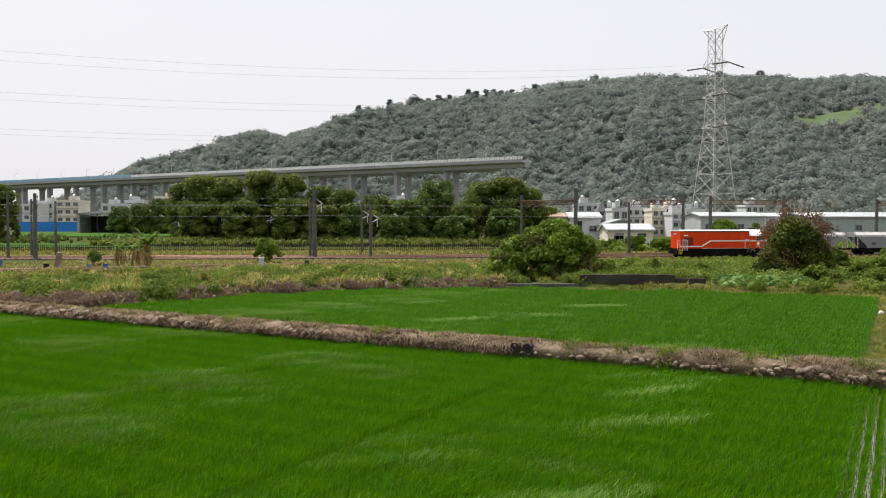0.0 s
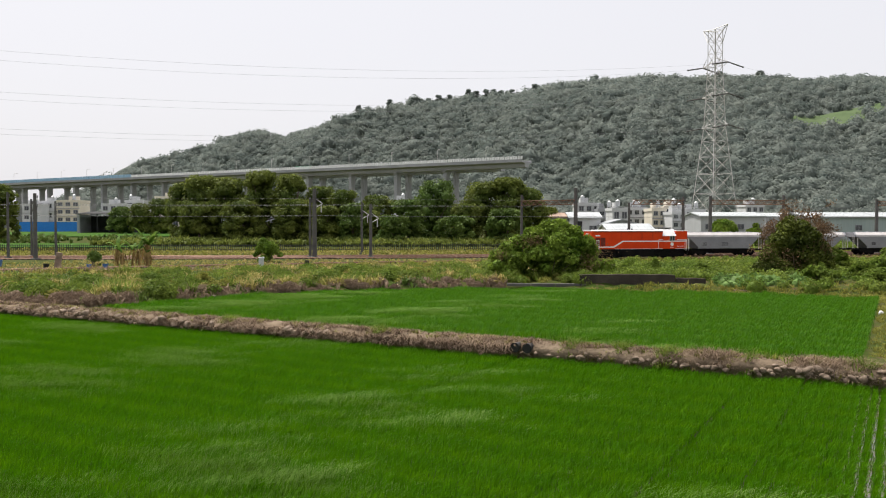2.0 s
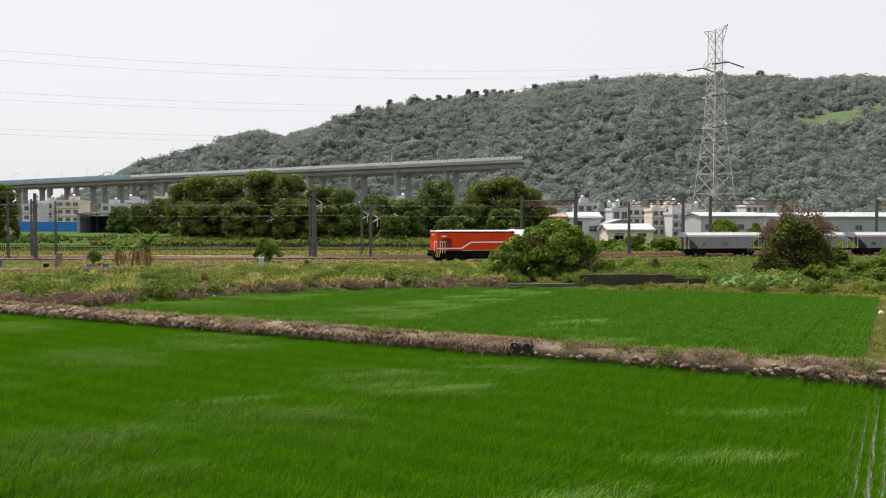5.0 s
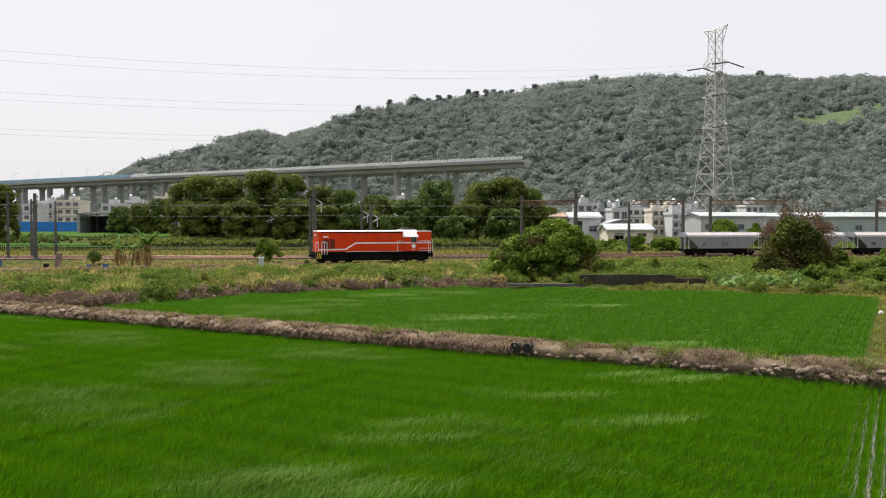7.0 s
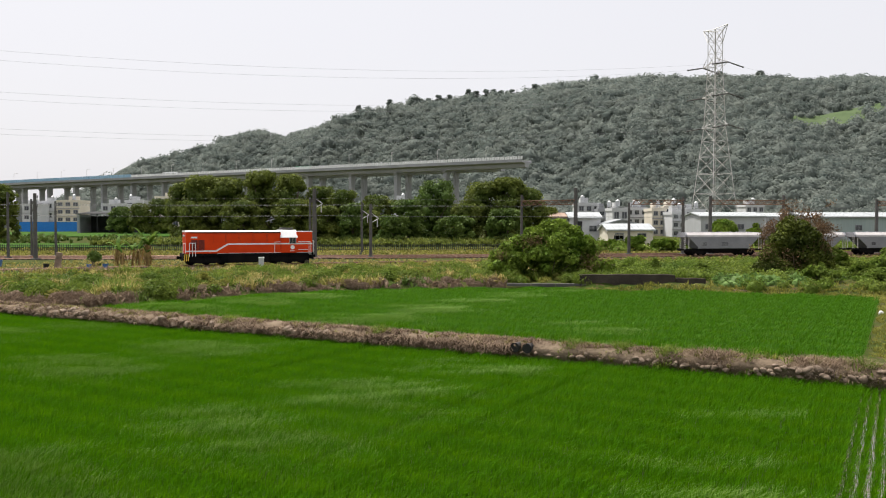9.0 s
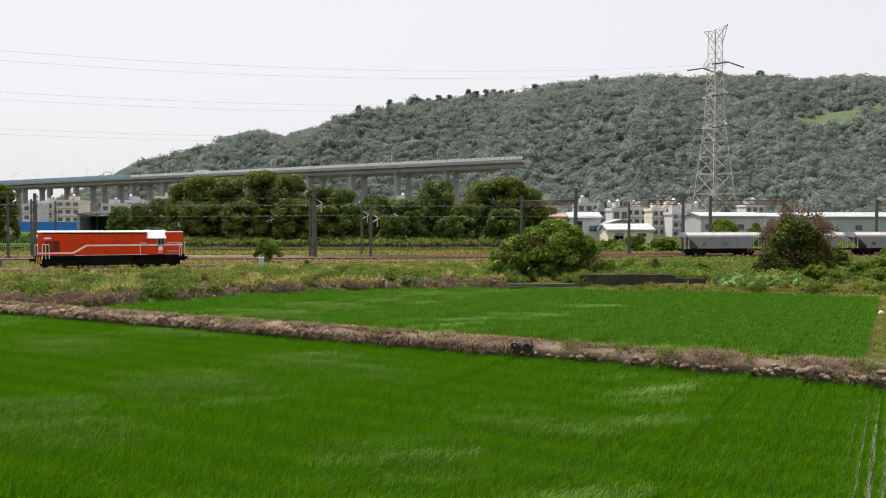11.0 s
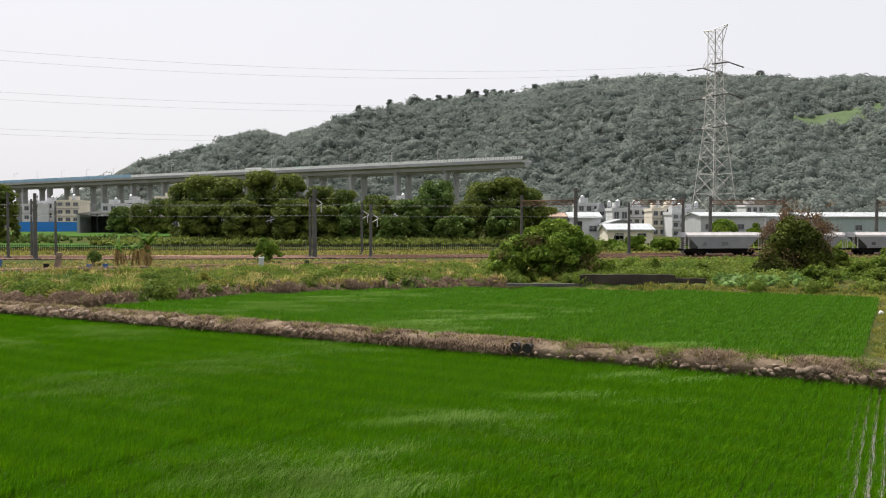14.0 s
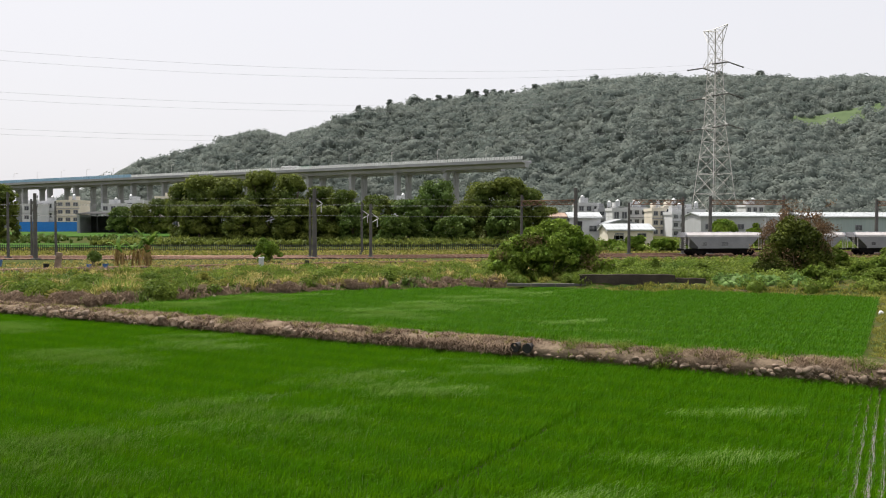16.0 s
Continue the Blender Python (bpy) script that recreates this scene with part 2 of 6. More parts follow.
EDGE_Y = (66.6, 47.5, 57.5, 63.0, 65.0, 62.5, 60.5, 57.0, 45.0)


def far_edge(x):
    return np.interp(x, EDGE_X, EDGE_Y)


def line_y(x):
    """The near side of the siding, as a gentle curve."""
    x = np.clip(x, -120, 85)
    return 97.9 + 0.377 * x - 0.0022 * x * x


def main_y(x):
    """The nearest line of the main railway."""
    x = np.clip(x, -140, 140)
    return 112.0 + 0.16 * x + 0.0012 * x * x


def smooth(a, b, v):
    t = np.clip((v - a) / (b - a), 0, 1)
    return t * t * (3 - 2 * t)


def ground_z(x, y):
    x, y = np.asarray(x, float), np.asarray(y, float)
    d = bund_d(x, y)
    z = 0.4 * smooth(0.5, 1.0, d)
    e = y - far_edge(x)
    z = z + (smooth(0.0, 1.5, e) * 0.4 + smooth(1.5, 6, e) * 0.1) * (d > 0)
    ly = line_y(x)
    z = z + smooth(-16, -3, y - ly) * 0.15
    far = np.clip(y - main_y(x) - 32, 0, None)
    return z + np.minimum(far * 0.0165, 2.8) + np.minimum(np.clip(y - 420, 0, None) * 0.002, 3)


def axis_steps(parts):
    return np.concatenate([np.arange(a, b, s) for a, b, s in parts])


gx = axis_steps([(-5000, -600, 400), (-600, -120, 40), (-120, -60, 4), (-60, 60, 0.9), (60, 120, 4), (120, 600, 40), (600, 5001, 400)])
gy = axis_steps([(-400, -20, 40), (-20, 12, 4), (12, 70, 0.9), (70, 140, 1.5), (140, 460, 20), (460, 1000, 60), (1000, 5001, 400)])
GX, GY = np.meshgrid(gx, gy)
GZ = ground_z(GX, GY)
rough = rng.normal(0, 1, GZ.shape) * 0.05 * ((GY - far_edge(GX) > 0.5) & (GY < line_y(GX) - 2) & (GY > 20) & (np.abs(GX) < 70))
bumps = np.sin(GX * 0.8 + np.sin(GY * 0.5) * 2) * np.sin(GY * 0.7 + np.sin(GX * 0.37) * 2)
GZ = GZ + rough + bumps * 0.32 * ((GY - far_edge(GX) > 1.5) & (GY < line_y(GX) - 10) & (np.abs(GX) < 70) & (bund_d(GX, GY) > 2))
nx_, ny_ = len(gx), len(gy)
q = (np.arange(ny_ - 1)[:, None] * nx_ + np.arange(nx_ - 1)[None]).ravel()
ground = put("ground", fast_mesh("ground", np.stack([GX, GY, GZ], -1).reshape(-1, 3), np.stack([q, q + 1, q + nx_ + 1, q + nx_], 1), M["ground"], True))
tagged(ground, "flat weedy valley ground with sparse yellowed grass", "ground", kind="structure")


def field_sheet(name, pts, z, material, label):
    bm = bmesh.new()
    f = bm.faces.new([bm.verts.new((x, y, z)) for x, y in pts])
    bmesh.ops.triangulate(bm, faces=[f])
    return tagged(part(name, bm, material), label, "field", kind="structure")


def along(u, d):
    """The place u metres along the bund and d metres behind its foot."""
    return B0 + BU * u + BN * d


NEAR = [along(-34, -0.05), along(24, -0.05), np.array((24, 8)), np.array((-34, 8))]
field_sheet("paddy_mud", NEAR, 0.02, M["mud"], "wet dark paddy mud with standing water between rice rows")
WET = [along(15.0, -0.5), along(21, -0.5), along(21, -24), along(15.0, -24)]
field_sheet("paddy_water", WET, 0.035, M["water"], "shallow standing water between thin rice rows")
FARF = [(-20, 49.0), (-15.6, 55.4), (-9, 59.6), (-3, 62.0), (3, 63.6), (8, 63.2), (13, 61.4), (20, 59.6), (25.5, 57.4), (28.9, 54.6), (20.8, 39.6), (16.2, 31.2), (15.0, 28.6)]

# ---- rice: rigid patches that sway in the wind ----
def rice_mesh(name, side, spacing, blades, tall, width, material, r, rows=7, clump=0.05):
    """Tufts in straight rows; thin blades that bend over to the lee side."""
    nv = int(round(side / spacing))
    cu, cv = np.meshgrid((np.arange(rows) + 0.5) * side / rows, (np.arange(nv) + 0.5) * side / nv)
    c = np.stack([cu.ravel(), cv.ravel()], 1) - side / 2 + r.normal(0, 0.018, (cu.size, 2))
    tuft = r.uniform(0.85, 1.12, len(c))
    c, tuft = np.repeat(c, blades, 0), np.repeat(tuft, blades)
    n = len(c)
    a = r.uniform(0, 2 * np.pi, n)
    lean = r.uniform(0.15, 0.8, n)
    h = tall * tuft * r.uniform(0.6, 1.12, n)
    base = np.column_stack([c + r.normal(0, clump, (n, 2)) * 0.6, np.zeros(n)])
    out = np.stack([np.cos(a), np.sin(a)], 1) * 0.9 + (0.6, 0.35)
    mid = base + np.column_stack([out * (lean * h * 0.3)[:, None], h * 0.62])
    tip = base + np.column_stack([out * (lean * h * 0.95)[:, None], h * (1.0 - lean * 0.35)])
    b = a + np.pi / 2 + r.normal(0, 0.7, n)
    wv = np.column_stack([np.cos(b), np.sin(b), np.zeros(n)]) * width * 0.5
    v = np.stack([base - wv, base + wv, mid + wv, mid - wv, tip], 1).reshape(-1, 3)
    i = np.arange(n)[:, None] * 5
    f = np.concatenate([i + (0, 1, 2), i + (0, 2, 3), i + (3, 2, 4)])
    return fast_mesh(name, v, f, material)


def inside(poly, x, y):
    c = False
    for i in range(len(poly)):
        (x1, y1), (x2, y2) = poly[i], poly[i - 1]
        if (y1 > y) != (y2 > y) and x < (x2 - x1) * (y - y1) / (y2 - y1) + x1:
            c = not c
    return c


SWAY = []
BANK = math.degrees(math.atan2(BU[1], BU[0]))


def paddy(name, label, meshes, side, z, test, urange, drange):
    field = thing(name, label, "rice field", kind="stuff")
    for u in np.arange(*urange, side):
        for d in np.arange(*drange, side):
            x, y = along(u, d)
            if not test(x, y, d):
                continue
            ob = put("rice_patch", meshes[rng.integers(len(meshes))], field)
            SWAY.append((ob, x, y, z))
    return field


r1 = np.random.default_rng(3)
near_meshes = [rice_mesh("rice_near", 1.7, 0.14, 22, 0.40, 0.0125, M["rice"], r1, 7, 0.09) for _ in range(5)]
thin_meshes = [rice_mesh("rice_thin", 1.7, 0.15, 19, 0.33, 0.011, M["rice"], r1, 7, 0.075) for _ in range(3)]
far_meshes = [rice_mesh("rice_far", 2.4, 0.17, 9, 0.36, 0.026, M["rice_far"], r1, 10, 0.12) for _ in range(4)]


def bund_u(x, y):
    """How far along the bund."""
    return BU[0] * (x - B0[0]) + BU[1] * (y - B0[1])


ROWS_END = 15.2   # where the dense rows end and the thin wet ones begin
paddy("rice_field", "dense bright green young rice swaying in wet paddy", near_meshes, 1.7, 0.0,
      lambda x, y, d: d < -0.6 and 13.6 < y and abs(x) < 0.55 * y + 1 and bund_u(x, y) < ROWS_END, (-34.95, 30), (-45, 0))
paddy("rice_field", "thin rice rows at the muddy paddy edge", thin_meshes, 1.7, 0.0,
      lambda x, y, d: d < -0.6 and 13.6 < y and abs(x) < 0.55 * y + 1 and bund_u(x, y) >= ROWS_END, (-34.95, 30), (-45, 0))
paddy("rice_field", "bright green young rice behind the stone-edged bund", far_meshes, 2.4, 0.38,
      lambda x, y, d: d > 2.2 and inside(FARF, x, y), (-39, 30), (2.4, 60))


# ---- bund with field stones ----
def strip_mesh(name, material, u0, u1, step, profile, lift):
    us = np.arange(u0, u1, step)
    vs = []
    for u in us:
        for d, z in profile:
            x, y = along(u, d)
            k = noise.noise((u * 0.6, d * 2, 3.1)) * 0.16 + noise.noise((u * 2.3, d * 5, 9.1)) * 0.1
            vs.append((x + k * 0.6, y + k * 0.6, z + (k * 0.7 if 0 < z else 0) + lift))
    k = len(profile)
    q = (np.arange(len(us) - 1)[:, None] * k + np.arange(k - 1)[None]).ravel()
    return fast_mesh(name, vs, np.stack([q, q + k, q + k + 1, q + 1], 1), material, True)


bund = put("bund", strip_mesh("bund", M["bund"], -42, 40, 0.22, [(0.1, -0.1), (0.12, 0.3), (0.0, 0.44), (0.04, 0.6), (0.2, 0.71), (0.5, 0.76), (0.85, 0.76), (1.15, 0.7), (1.45, 0.5), (1.7, 0.3)], 0.0))
tagged(bund, "low earth bund with dry grass between rice fields", "bund", kind="structure")


# ---- railway lines ----
LX = np.linspace(-110, 110, 4401)
LY = line_y(LX)
LS = np.concatenate([[0], np.cumsum(np.hypot(np.diff(LX), np.diff(LY)))])
LS = LS - np.interp(0, LX, LS)


def on_line(s, off):
    """Place and heading on the curved line, off metres behind its near side."""
    x, y = np.interp(s, LS, LX), np.interp(s, LS, LY)
    k = 0.377 - 0.0044 * min(max(x, -120), 85)
    a = math.atan(k)
    return x - math.sin(a) * off, y + math.cos(a) * off, math.degrees(a)


def sweep(name, material, off, profile, step=2.0, s0=-78, s1=105):
    vs = []
    ss = np.arange(s0, s1, step)
    for s in ss:
        x, y, a = on_line(s, off)
        for d, z in profile:
            vs.append((x - math.sin(radians(a)) * d, y + math.cos(radians(a)) * d, z))
    k = len(profile)
    q = (np.arange(len(ss) - 1)[:, None] * k + np.arange(k)[None]).ravel()
    n = (np.arange(len(ss) - 1)[:, None] * k + (np.arange(k)[None] + 1) % k).ravel()
    return fast_mesh(name, vs, np.stack([q, n, n + k, q + k], 1), material)


RAIL_Z = 1.2
TRACKS = (1.35, 8.6)
def main_sweep(name, material, off, profile, x0=-115, x1=125, step=3.0):
    xs = np.arange(x0, x1, step)
    vs = [(x, main_y(x) + off + d, z) for x in xs for d, z in profile]
    k = len(profile)
    q = (np.arange(len(xs) - 1)[:, None] * k + np.arange(k)[None]).ravel()
    n = (np.arange(len(xs) - 1)[:, None] * k + (np.arange(k)[None] + 1) % k).ravel()
    return fast_mesh(name, vs, np.stack([q, n, n + k, q + k], 1), material)


BED = [(-2.6, 0.8), (-1.6, 1.05), (1.6, 1.05), (2.6, 0.8)]


def railway_track(make, off, sleepers):
    tr = thing("railway_track", "rusty rails on brown stone ballast", "railway track", group="railway tracks", kind="structure")
    put("ballast", make("ballast", M["ballast"], off, BED), tr, None, "brown stone ballast")
    for g in (-0.56, 0.56):
        put("rail", make("rail", M["rail"], off, [(g - 0.06, 1.06), (g - 0.035, 1.2), (g + 0.035, 1.2), (g + 0.06, 1.06)]), tr, None, "rusty steel rail")
    me = None
    for x, y, a in sleepers:
        if me is None:
            bm = bx(-0.11, 0.11, -1.0, 1.0, -0.08, 0.03)
            me = bpy.data.meshes.new("sleeper")
            bm.to_mesh(me)
            bm.free()
            me.materials.append(M["sleeper"])
        put("sleeper", me, tr, pose(x, y, 1.06, 0, 0, a))
    return tr


railway_track(sweep, TRACKS[0], [on_line(s, TRACKS[0]) for s in np.arange(-60, 75, 0.65)])
railway_track(lambda n, m, o, p: sweep(n, m, o, p, 2.0, 18, 105), TRACKS[1], [on_line(s, TRACKS[1]) for s in np.arange(18, 60, 0.65)])
for k in range(3):
    railway_track(main_sweep, k * 4.6, [(x, main_y(x) + k * 4.6, math.degrees(math.atan(0.16 + 0.0024 * x))) for x in np.arange(-68, 76, 0.75)])


# ---- diesel locomotive ----
LL = 14.49
H2 = LL / 2
HF = H2 - 0.5


def locomotive():
    lo = thing("diesel_locomotive", "orange diesel locomotive with white roof and white stripe", "locomotive")
    hood = bmesh.new()
    box(hood, -HF + 0.25, 3.56, -1.27, 1.27, 1.22, 3.5, 0.05)
    part("long_hood", hood, M["orange"], lo, "orange engine hood")
    roof = bmesh.new()
    prism(roof, [(-1.29, 3.5), (-1.29, 3.56), (-1.0, 3.68), (1.0, 3.68), (1.29, 3.56), (1.29, 3.5)], "x", -HF + 0.2, 3.6)
    part("hood_roof", roof, M["white"], lo, "white curved roof")
    # thin black strip as the roof edge's shadow on the hood
    lip = bmesh.new()
    box(lip, -HF + 0.6, 3.5, -1.285, -1.265, 3.38, 3.47)
    part("roof_shadow_strip", lip, M["black"], lo, "dark strip for the shadow below the roof edge")
    part("short_hood", bx(5.35, H2 - 0.12, -1.27, 1.27, 1.22, 3.5, bevel=0.05), M["orange"], lo, "orange short hood")
    part("short_hood_roof", bx(5.35, H2 - 0.1, -1.28, 1.28, 3.5, 3.6, bevel=0.03), M["white"], lo)
    cab = part("cab", bx(3.56, 5.36, -1.33, 1.33, 1.22, 2.96, bevel=0.04), M["orange"], lo, "orange driver cab")
    cr = bmesh.new()
    prism(cr, [(-1.45, 2.86), (-1.44, 2.92), (-0.78, 3.7), (-0.6, 3.74), (0.6, 3.74), (0.78, 3.7), (1.44, 2.92), (1.45, 2.86)], "x", 3.5, 5.42)
    part("cab_roof", cr, M["white"], cab, "white sloping cab roof")
    hatch = bmesh.new()
    box(hatch, 3.8, 5.1, -0.6, 0.6, 3.84, 3.98, 0.03)
    for x in (3.9, 4.9):
        box(hatch, x - 0.05, x + 0.05, -0.5, 0.5, 3.7, 3.84)
    part("roof_ventilator", hatch, M["mast"], cab, "dark roof ventilator")
    wf = bmesh.new()
    for a in ((4.5, 4.56, 2.2, 2.86), (5.2, 5.26, 2.2, 2.92), (4.56, 5.2, 2.2, 2.25), (4.86, 4.9, 2.25, 2.92)):
        box(wf, a[0], a[1], -1.37, -1.325, a[2], a[3])
    win = part("cab_window", wf, M["greywall"], cab, "sliding cab window")
    part("pane", bx(4.56, 5.2, -1.345, -1.332, 2.25, 2.92), M["glass"], win)
    em = bmesh.new()
    bmesh.ops.create_cone(em, cap_ends=True, segments=24, radius1=0.24, radius2=0.24, depth=0.012, matrix=pose(4.85, -1.338, 1.82, 90))
    part("emblem", em, M["white"], cab, "round white emblem")
    pl = bmesh.new()
    for i in range(3):
        box(pl, 4.6 + i * 0.17, 4.72 + i * 0.17, -1.342, -1.33, 1.38, 1.47)
    part("number_plate", pl, M["white"], cab, "row of plain white bars")
    # pale stripe: low at the nose, stepping up along the hood
    st = bmesh.new()
    lowz, hiz, w = 1.42, 2.14, 0.145
    prism(st, [(-HF + 0.25, lowz), (-3.35, lowz), (-2.1, hiz), (3.55, hiz), (3.55, hiz + w), (-2.2, hiz + w), (-3.45, lowz + w), (-HF + 0.25, lowz + w)], "y", -1.282, -1.268)
    part("stripe", st, M["white"], lo, "pale grey stripe stepping upwards")
    part("stripe", bx(3.56, 5.36, -1.345, -1.328, hiz, hiz + w), M["white"], cab)
    part("stripe", bx(5.37, H2 - 0.14, -1.282, -1.268, hiz, hiz + w), M["white"], lo)
    part("frame_line", bx(-3.3, H2 - 0.14, -1.283, -1.268, 1.22, 1.26), M["white"], lo)
    # intake grille with slats
    gr = part("intake_grille", bx(-5.95, -4.6, -1.285, -1.268, 1.62, 2.68), M["darkred"], lo, "dark red slatted grille")
    for i in range(7):
        part("slat", bx(-5.93, -4.63, -1.30, -1.28, 1.76 + i * 0.135, 1.80 + i * 0.135), M["darkred"], gr)
    part("divider", bx(-5.3, -5.24, -1.305, -1.28, 1.62, 2.68), M["orange"], gr)
    part("plate", bx(-5.95, -5.35, -1.285, -1.268, 2.86, 3.02), M["white"], lo, "pale plate with no readable text")
    for x0, x1 in ((-3.7, -2.4), (-2.3, -1.0), (-0.9, 0.5), (0.6, 2.0), (2.1, 3.45)):
        d = bmesh.new()
        for a in ((x0, x0 + 0.02, 2.4, 3.3), (x1 - 0.02, x1, 2.4, 3.3), (x0, x1, 3.28, 3.3)):
            box(d, a[0], a[1], -1.278, -1.269, a[2], a[3])
        part("hood_door_seam", d, M["darkred"], lo)
    # handrails
    def rail(name, pts, r=0.025):
        b = bmesh.new()
        for a, c in zip(pts, pts[1:]):
            bar(b, a, c, r)
        part(name, b, M["white"], lo, "white tubular handrail")
    rail("handrail", [(-6.15, -1.42, 0.95), (-6.15, -1.42, 2.35), (-5.55, -1.42, 2.35), (-5.55, -1.42, 0.95)], 0.04)
    rail("handrail", [(-5.85, -1.42, 0.95), (-5.85, -1.42, 2.33)], 0.04)
    rail("handrail", [(-6.55, -1.4, 1.3), (-6.55, -1.4, 2.35)], 0.03)
    rail("handrail", [(2.85, -1.4, 1.25), (2.85, -1.4, 2.4), (3.5, -1.4, 2.42)], 0.03)
    rail("handrail", [(5.5, -1.4, 2.42), (6.9, -1.4, 2.42), (6.9, -1.4, 1.0)], 0.03)
    rail("handrail", [(6.7, -1.4, 2.4), (6.7, -1.4, 1.0)], 0.03)
    rail("handrail", [(5.5, -1.36, 1.55), (6.6, -1.36, 1.55)], 0.025)
    rail("handrail", [(H2 + 0.05, -1.2, 1.0), (H2 + 0.05, -1.2, 2.5), (H2 - 0.1, -1.2, 2.55)], 0.03)
    rail("handrail", [(-HF - 0.03, -1.2, 1.0), (-HF - 0.03, -1.2, 2.3), (-HF + 0.2, -1.2, 2.35)], 0.03)
    # underframe, tanks, bogies
    uf = bmesh.new()
    box(uf, -HF + 0.1, H2 - 0.05, -1.32, 1.32, 0.98, 1.22)
    box(uf, -2.3, 2.3, -1.28, 1.28, 0.22, 1.0, 0.08)
    # black filler over the full length, standing in for shade underneath
    box(uf, -HF + 0.5, H2 - 0.4, -0.94, 0.94, 0.2, 1.0)
    box(uf, -2.9, -2.2, -1.25, 1.25, 0.5, 1.0)
    part("underframe", uf, M["black"], lo, "black underframe and fuel tank, shade beneath filled in black")
    for x in (-HF + 0.05, H2 - 0.12):
        part("buffer_beam", bx(x - 0.1, x + 0.12, -1.3, 1.3, 0.55, 1.25), M["black"], lo)
    hz = part("striped_panel", bx(-HF + 0.0, -HF + 0.6, -1.34, -1.325, 0.45, 1.2), M["black"], lo, "yellow and black striped panel")
    for i in range(3):
        b = bmesh.new()
        x = -HF + 0.02 + i * 0.2
        prism(b, [(x, 0.46), (x + 0.1, 0.46), (x + 0.17, 1.19), (x + 0.07, 1.19)], "y", -1.348, -1.338)
        part("yellow_band", b, M["yellow"], hz)
    wheels = []
    for bxx in (-4.3, 4.6):
        bg = bmesh.new()
        prism(bg, [(-2.2, 0.5), (-2.2, 0.72), (-1.9, 0.92), (1.9, 0.92), (2.2, 0.72), (2.2, 0.4), (1.6, 0.2), (-1.6, 0.2)], "y", -1.12, -0.98)
        prism(bg, [(-2.2, 0.5), (-2.2, 0.72), (-1.9, 0.92), (1.9, 0.92), (2.2, 0.72), (2.2, 0.5), (1.6, 0.38), (-1.6, 0.38)], "y", 0.98, 1.12)
        for dx in (-1.6, 0, 1.6):
            box(bg, dx - 0.2, dx + 0.2, -1.2, -0.95, 0.3, 0.62, 0.03)
        bmesh.ops.translate(bg, vec=(bxx, 0, 0), verts=bg.verts)
        part("bogie", bg, M["black"], lo, "black three-axle bogie")
        for dx in (-1.6, 0, 1.6):
            w = bmesh.new()
            for y in (-0.6, 0.6):
                bmesh.ops.create_cone(w, cap_ends=True, segments=24, radius1=0.46, radius2=0.46, depth=0.12, matrix=pose(0, y, 0, 90))
            bar(w, (0, -0.85, 0), (0, 0.85, 0), 0.08, 8)
            for k in range(5):
                a = k * 2 * math.pi / 5
                bar(w, (0, -0.67, 0), (0.38 * math.cos(a), -0.67, 0.38 * math.sin(a)), 0.03, 5)
            wh = part("wheelset", w, M["black"], lo, "black steel wheelset")
            wheels.append((wh, bxx + dx))
    for s in (-1, 1):
        c = bmesh.new()
        box(c, (H2 if s > 0 else HF) * s, s * ((H2 if s > 0 else HF) + 0.45), -0.12, 0.12, 0.68, 0.92, 0.03)
        box(c, s * ((H2 if s > 0 else HF) + 0.3), s * ((H2 if s > 0 else HF) + 0.52), -0.18, 0.18, 0.65, 0.95, 0.03)
        for y in (-0.8, -0.5):
            put("brake_hose", tube([((H2 if s > 0 else HF) * s, y, 0.8), (s * ((H2 if s > 0 else HF) + 0.1), y, 0.62), (s * ((H2 if s > 0 else HF) + 0.12), y, 0.45)], 0.03, M["rubber"]), lo)
        part("coupler", c, M["black"], lo, "black knuckle coupler")
    hd = bmesh.new()
    for y in (-0.2, 0.2):
        bmesh.ops.create_cone(hd, cap_ends=True, segments=16, radius1=0.13, radius2=0.13, depth=0.1, matrix=pose(-HF + 0.2, y, 3.1, 0, 90))
    part("headlight", hd, M["tank"], lo)
    for x in (-0.8, -0.2):
        pipe = bmesh.new()
        bar(pipe, (x, 0, 3.6), (x, 0, 3.85), 0.12, 10)
        part("exhaust", pipe, M["black"], lo)
    return lo, wheels


LOCO, WHEELS = locomotive()


def loco_s(t):
    k = t - 7
    return -8.51 - 7.188 * k + 0.0013 * k * k + 0.0086 * k ** 3


def loco_pose(t):
    x, y, a = on_line(loco_s(t), 1.35)
    return pose(x, y, RAIL_Z, 0, 0, a)


